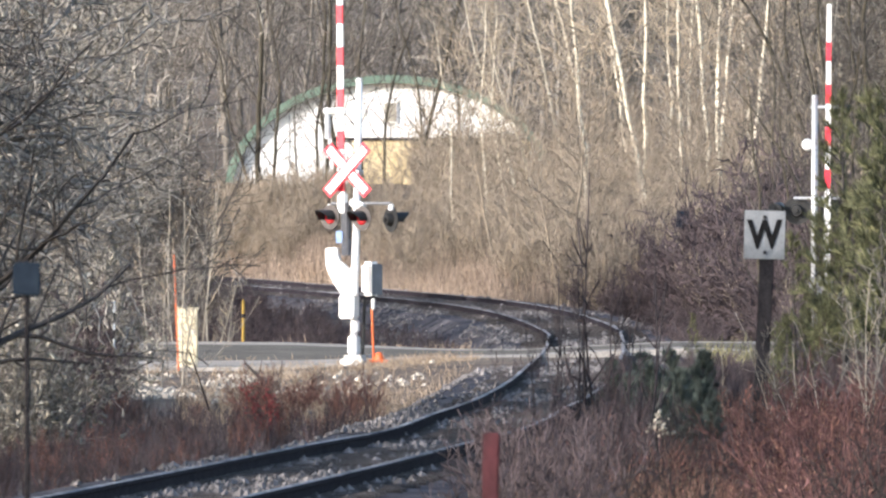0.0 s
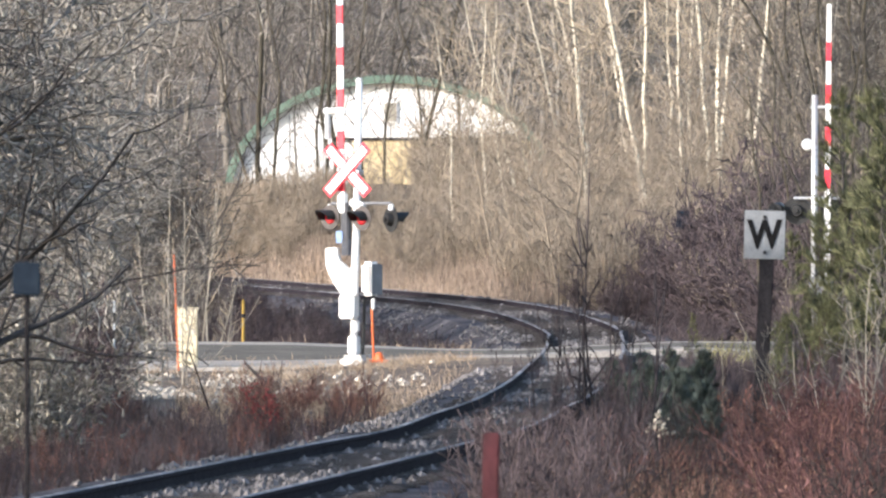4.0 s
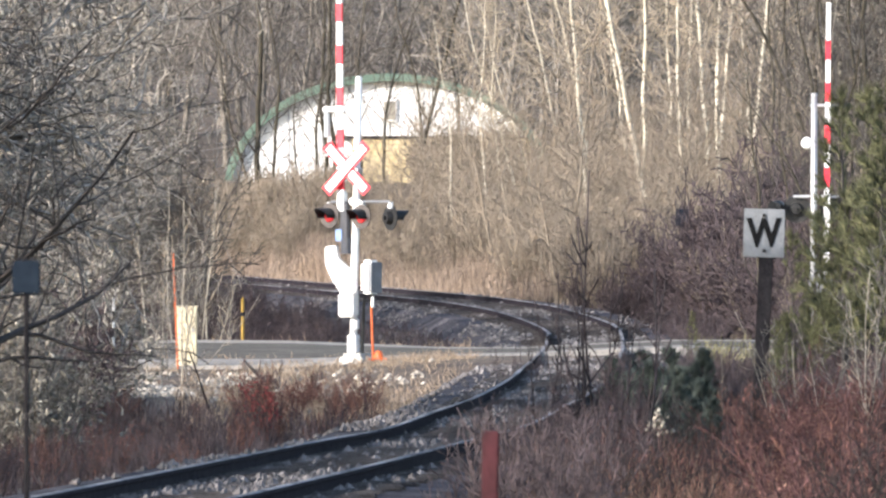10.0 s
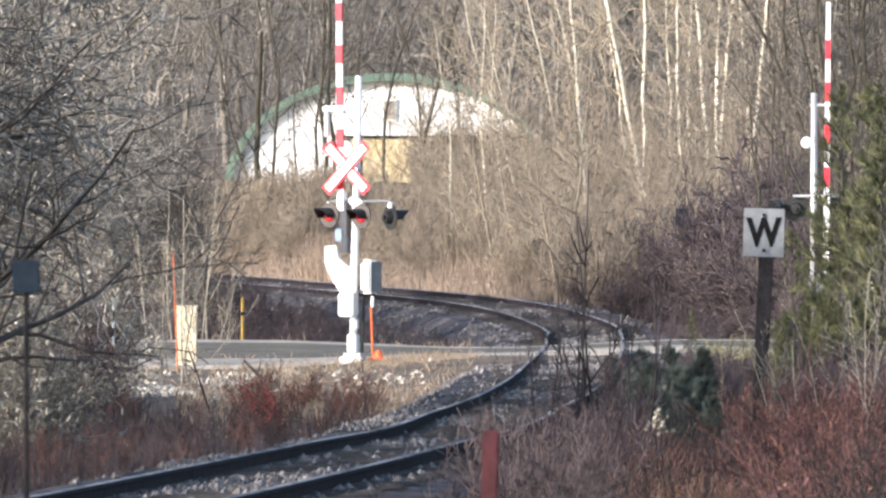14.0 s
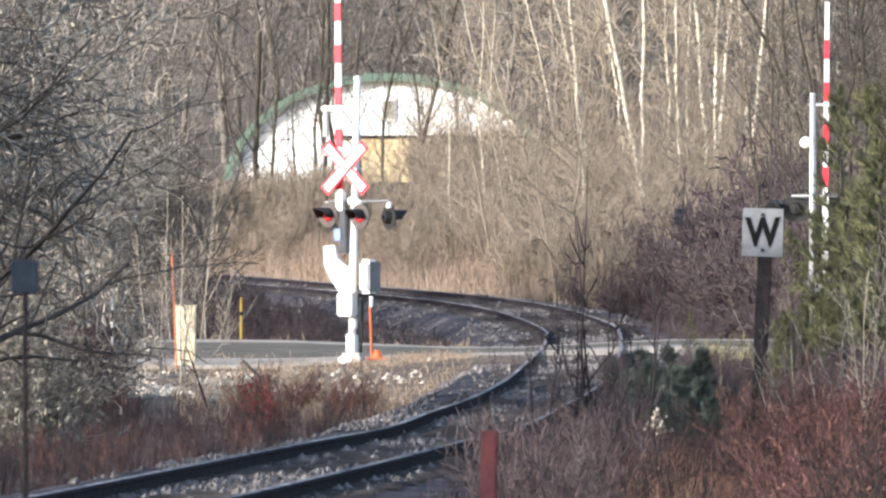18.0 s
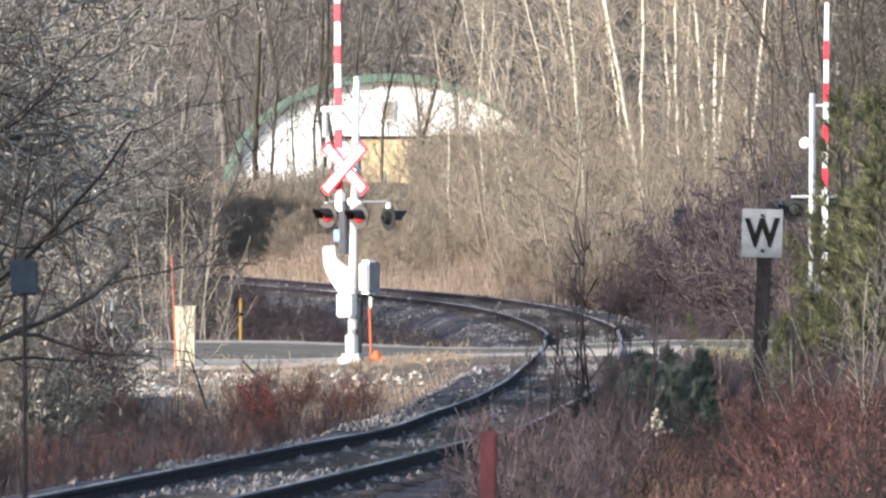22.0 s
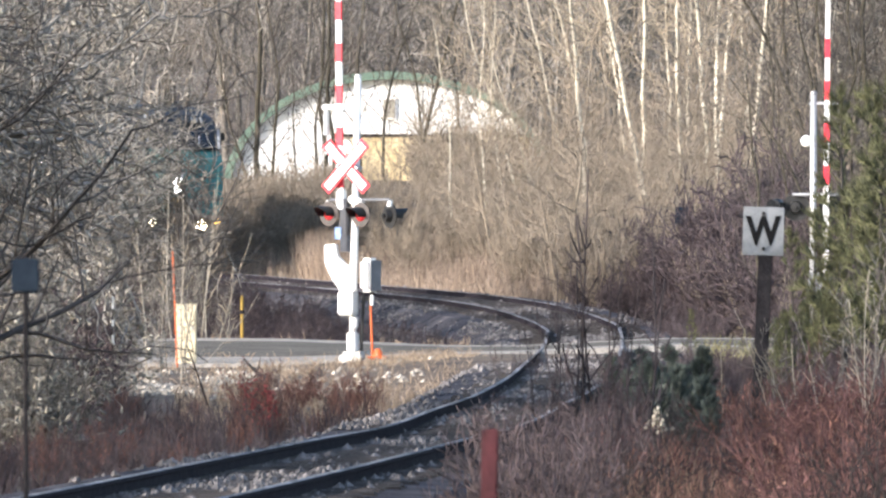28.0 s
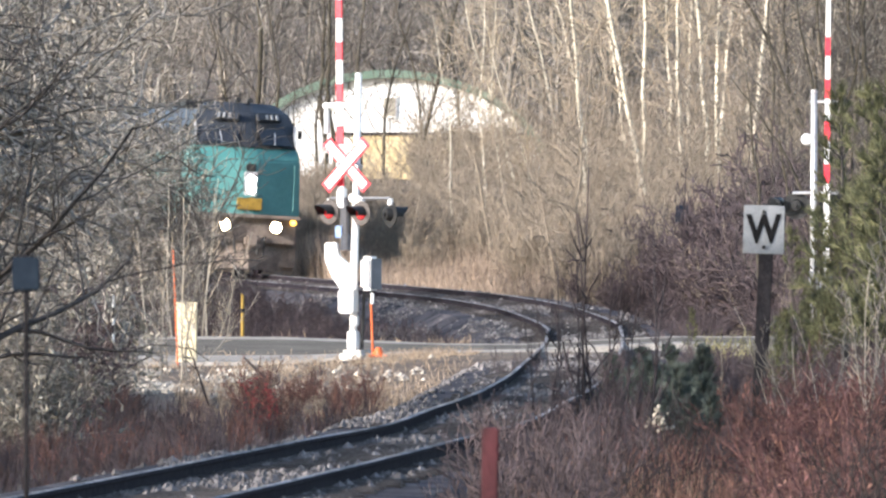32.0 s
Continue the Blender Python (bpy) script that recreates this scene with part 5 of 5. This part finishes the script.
def locomotive():
    ob = thing("locomotive", (track_x(400), 400, track_z(400)), "teal and black diesel locomotive with lit headlights", "locomotive")
    def ring(z, front, half, crease, back=-6.2):
        return [(-half, back, z), (-half, front + .55, z), (-.16, front + crease, z), (.16, front + crease, z), (half, front + .55, z), (half, back, z)]
    nose = loft(nb(), [ring(1.72, -8.6, 1.54, 0), ring(3.3, -8.3, 1.54, 0), ring(3.66, -7.95, 1.52, 0)])
    bmesh.ops.bevel(nose, geom=[e for e in nose.edges], offset=.05, segments=2, affect="EDGES")
    part("nose", nose, "teal", ob, "teal painted nose")
    cab = loft(nb(), [ring(3.66, -8.02, 1.48, 0), ring(4.34, -7.55, 1.46, 0), ring(4.62, -7.35, 1.36, 0), ring(4.92, -6.95, .95, .1)])
    bmesh.ops.bevel(cab, geom=[e for e in cab.edges], offset=.04, segments=2, affect="EDGES")
    part("cab", cab, "loco_black", ob, "black cab and roof")
    for s in (-1, 1):
        win = part("windscreen", prism(nb(), [(s * .0, 0), (s * 1.02, 0), (s * .96, .56), (s * .03, .56)], "y", -.02, .02), "glass", ob, "dark windscreen pane")
        win.matrix_local = pose(s * .37, -8.0, 3.74, -34, 0, s * 26)
        part("wiper", box(nb(), (s * .5, -.03, .2), (.02, .02, .42), (0, s * 20, 0)), "silver", win)
        part("window_post", box(nb(), (s * 1.44, -7.32, 4.02), (.07, .07, .66), (-28, 0, 0), bevel=.015), "silver", ob, "pale window post")
        board = part("number_board", box(nb(), (s * .62, -7.44, 4.52), (.78, .16, .24), (-25, 0, s * 20), bevel=.02), "loco_black", ob, "number board with pale bars")
        for k in range(4):
            part("bar", box(nb(), (s * .62 + (k - 1.5) * .15, -7.56 + .055 * abs(s * .62 + (k - 1.5) * .15) , 4.54), (.07, .05, .15), (-25, 0, s * 20)), "signwhite", board)
        part("mirror", box(nb(), (s * 1.66, -6.9, 4.1), (.12, .04, .24), bevel=.01), "black", ob)
        # ditch lights and marker lamps
        dl = part("ditch_light", rod(nb(), (s * .74, -8.5, 1.42), (s * .74, -8.72, 1.42), .13, .18, 18), "black", ob, "lit ditch light")
        part("lens", rod(nb(), (s * .74, -8.735, 1.42), (s * .74, -8.71, 1.42), .16, .16, 18), "ditch", dl, "glowing warm lens")
        if s > 0:
            part("marker_lamp", rod(nb(), (1.25, -8.55, 1.58), (1.25, -8.72, 1.58), .075, .07, 12), "marker", ob, "amber marker lamp")
        part("grab_iron", rod(nb(), (s * 1.30, -8.25, 1.9), (s * 1.30, -8.2, 3.2), .018, .018, 6), "teal", ob)
        part("step", box(nb(), (s * 1.2, -8.05, .75), (.5, .4, .9), bevel=.03), "loco_grey", ob, "dirty corner steps")
    for z in (2.48, 2.74):
        hl = part("headlight", rod(nb(), (0, -8.36, z), (0, -8.54, z), .12, .14, 18), "silver", ob, "lit headlight")
        part("lens", rod(nb(), (0, -8.56, z), (0, -8.525, z), .13, .13, 18), "headlight", hl, "glowing white lens")
    part("headlight_box", box(nb(), (0, -8.42, 2.61), (.38, .16, .7), bevel=.03), "silver", ob)
    part("horn_box", box(nb(), (0, -8.36, 3.08), (.28, .2, .22), bevel=.03), "black", ob)
    part("step_plate", box(nb(), (-.04, -8.6, 2.05), (.72, .14, .34), bevel=.02), "yellow", ob, "yellow step plate")
    part("anticlimber", box(nb(), (0, -8.5, 1.70), (2.9, .5, .12), bevel=.03), "loco_grey", ob)
    part("pilot_beam", box(nb(), (0, -8.35, 1.3), (2.7, .4, .72), bevel=.04), "loco_grey", ob, "dirty pilot beam")
    plow = loft(nb(), [[(-1.45, -7.9, .2), (0, -8.75, .2), (1.45, -7.9, .2), (1.45, -7.7, .2), (-1.45, -7.7, .2)], [(-1.4, -8.1, .95), (0, -8.6, .95), (1.4, -8.1, .95), (1.4, -7.8, .95), (-1.4, -7.8, .95)]])
    part("snow_plough", plow, "loco_grey", ob, "dirty steel snow plough")
    part("coupler", box(box(nb(), (0, -8.8, 1.0), (.26, .6, .3), bevel=.05), (0, -9.05, 1.0), (.36, .2, .36), bevel=.06), "loco_grey", ob)
    for u in (-.45, .45, .25):
        part("air_hose", rod(nb(), (u, -8.6, 1.15), (u * .9, -8.75, .62), .03, .03, 8), "black", ob)
    body = loft(nb(), [[(x, y, z) for x, z in ((-1.5, 1.2), (1.5, 1.2), (1.5, 4.1), (1.05, 4.72), (-1.05, 4.72), (-1.5, 4.1))] for y in (-6.3, 8.5)])
    part("body", body, "loco_black", ob, "long black engine body")
    for s in (-1, 1):
        part("side_panel", box(nb(), (s * 1.505, 1.1, 2.6), (.02, 14.6, 1.7)), "teal", ob, "teal side panel")
    part("roof_fan", rod(rod(nb(), (0, 3, 4.7), (0, 3, 4.95), .6, .6, 20), (0, 5, 4.7), (0, 5, 4.95), .6, .6, 20), "loco_black", ob)
    part("horn", rod(rod(nb(), (-.2, -6.6, 4.95), (-.2, -7.05, 5.0), .03, .08, 10), (.15, -6.6, 4.95), (.15, -7.05, 5.0), .03, .08, 10), "black", ob)
    part("exhaust", box(nb(), (0, 0, 4.85), (.9, 1.2, .3), bevel=.03), "black", ob)
    part("tank", box(nb(), (0, .3, .8), (2.6, 4.0, .9), bevel=.1), "loco_grey", ob)
    part("underframe", box(nb(), (0, 0, 1.2), (2.9, 16.4, .3), bevel=.03), "loco_grey", ob)
    sets = []
    for y in (-6.4, -3.7, 3.7, 6.4):
        bm = rod(nb(), (-.8, 0, 0), (.8, 0, 0), .09, .09, 10)
        for s in (-1, 1):
            rod(bm, (s * .69, 0, 0), (s * .82, 0, 0), .508, .508, 28)
            rod(bm, (s * .68, 0, 0), (s * .70, 0, 0), .535, .535, 28)
        w = part("wheelset", bm, "rail_side", ob, "steel wheelset")
        w.matrix_local = pose(0, y, .512)
        sets.append((w, y))
    for y in (-5.05, 5.05):
        for s in (-1, 1):
            part("truck_frame", box(box(nb(), (s * 1.02, y, .62), (.16, 3.9, .26), bevel=.04), (s * 1.05, y, .82), (.2, 1.2, .3), bevel=.04), "loco_grey", ob)
    return ob, sets


def coach():
    """The car behind the locomotive, hidden by the wood but for the shade that it casts."""
    ob = thing("passenger_car", (track_x(440), 440, track_z(440)), "grey stainless steel passenger car behind the locomotive", "passenger car")
    out = [(-1.5, 1.1), (1.5, 1.1), (1.52, 2.4), (1.5, 3.4), (1.25, 3.95), (.7, 4.18), (-.7, 4.18), (-1.25, 3.95), (-1.5, 3.4), (-1.52, 2.4)]
    part("body", loft(nb(), [[(x, y, z) for x, z in out] for y in (-12.6, 12.6)]), "silver", ob, "fluted stainless steel body")
    for s in (-1, 1):
        part("letterboard", box(nb(), (s * 1.515, 0, 3.25), (.02, 24.6, .3)), "teal", ob, "teal stripe above the windows")
        for k in range(9):
            win = part("window", box(nb(), (s * 1.52, -9.6 + k * 2.4, 2.6), (.03, 1.5, .72), bevel=.01), "silver", ob)
            part("pane", box(nb(), (s * 1.535, -9.6 + k * 2.4, 2.6), (.015, 1.36, .6)), "glass", win, "dark window pane")
        part("skirt", box(nb(), (s * 1.35, 0, .85), (.06, 14.0, .5), bevel=.02), "loco_grey", ob)
        for y in (-8.9, 8.9):
            part("truck_frame", box(nb(), (s * 1.0, y, .6), (.14, 3.6, .26), bevel=.04), "loco_grey", ob)
    part("diaphragm", box(nb(), (0, -12.75, 2.3), (1.1, .3, 2.2), bevel=.05), "black", ob)
    part("coupler", box(nb(), (0, -13.1, .95), (.24, .9, .28), bevel=.04), "loco_grey", ob)
    sets = []
    for y in (-10.2, -7.6, 7.6, 10.2):
        bm = rod(nb(), (-.8, 0, 0), (.8, 0, 0), .08, .08, 10)
        for s in (-1, 1):
            rod(bm, (s * .69, 0, 0), (s * .82, 0, 0), .46, .46, 26)
        w = part("wheelset", bm, "rail_side", ob, "steel wheelset")
        w.matrix_local = pose(0, y, .464)
        sets.append((w, y))
    return ob, sets


LOCO, WHEELSETS = locomotive()
COACH, COACH_WHEELS = coach()


def motions():
    """The train creeps round the bend towards the crossing."""
    ahead = ((0, 66.0), (10, 44.5), (14, 35.8), (17, 29.7), (19, 26.5), (21, 23.7), (23, 20.9), (25.5, 17.2), (28, 11.2), (30, 5.6), (32, 0.0))
    when, left_to_go = [a for a, _ in ahead], [b for _, b in ahead]

    def along(back, half):
        rows = []
        for k in range(65):
            t = k * .5
            left = float(np.interp(t, when, left_to_go)) + back
            y = NOSE_END
            while left > 0:                       # walk back along the bend
                step = min(.5, left)
                y += step / math.sqrt(1 + ((track_x(y + .5) - track_x(y - .5))) ** 2)
                left -= step
            slope = (track_x(y + half) - track_x(y - half)) / (2 * half)
            lo, hi = y - half / math.sqrt(1 + slope * slope), y + half / math.sqrt(1 + slope * slope)
            fx, bx, fz, bz = track_x(lo), track_x(hi), track_z(lo), track_z(hi)
            slope = (bx - fx) / (hi - lo)
            rows.append((t, pose((fx + bx) / 2, y, (fz + bz) / 2, math.degrees(math.atan((bz - fz) / (2 * half))), 3.1, -math.degrees(math.atan(slope)))))
        return rows

    walk(LOCO, along(8.7, 5.05))
    walk(COACH, along(8.7 + 22.6, 8.9))
    for sets, r in ((WHEELSETS, .508), (COACH_WHEELS, .46)):
        for w, y in sets:
            walk(w, [(k * .1, pose(0, y, r + .004, -math.degrees(float(np.interp(k * .1, when, left_to_go)) / r))) for k in range(321)])


NOSE_END = 320.0
motions()
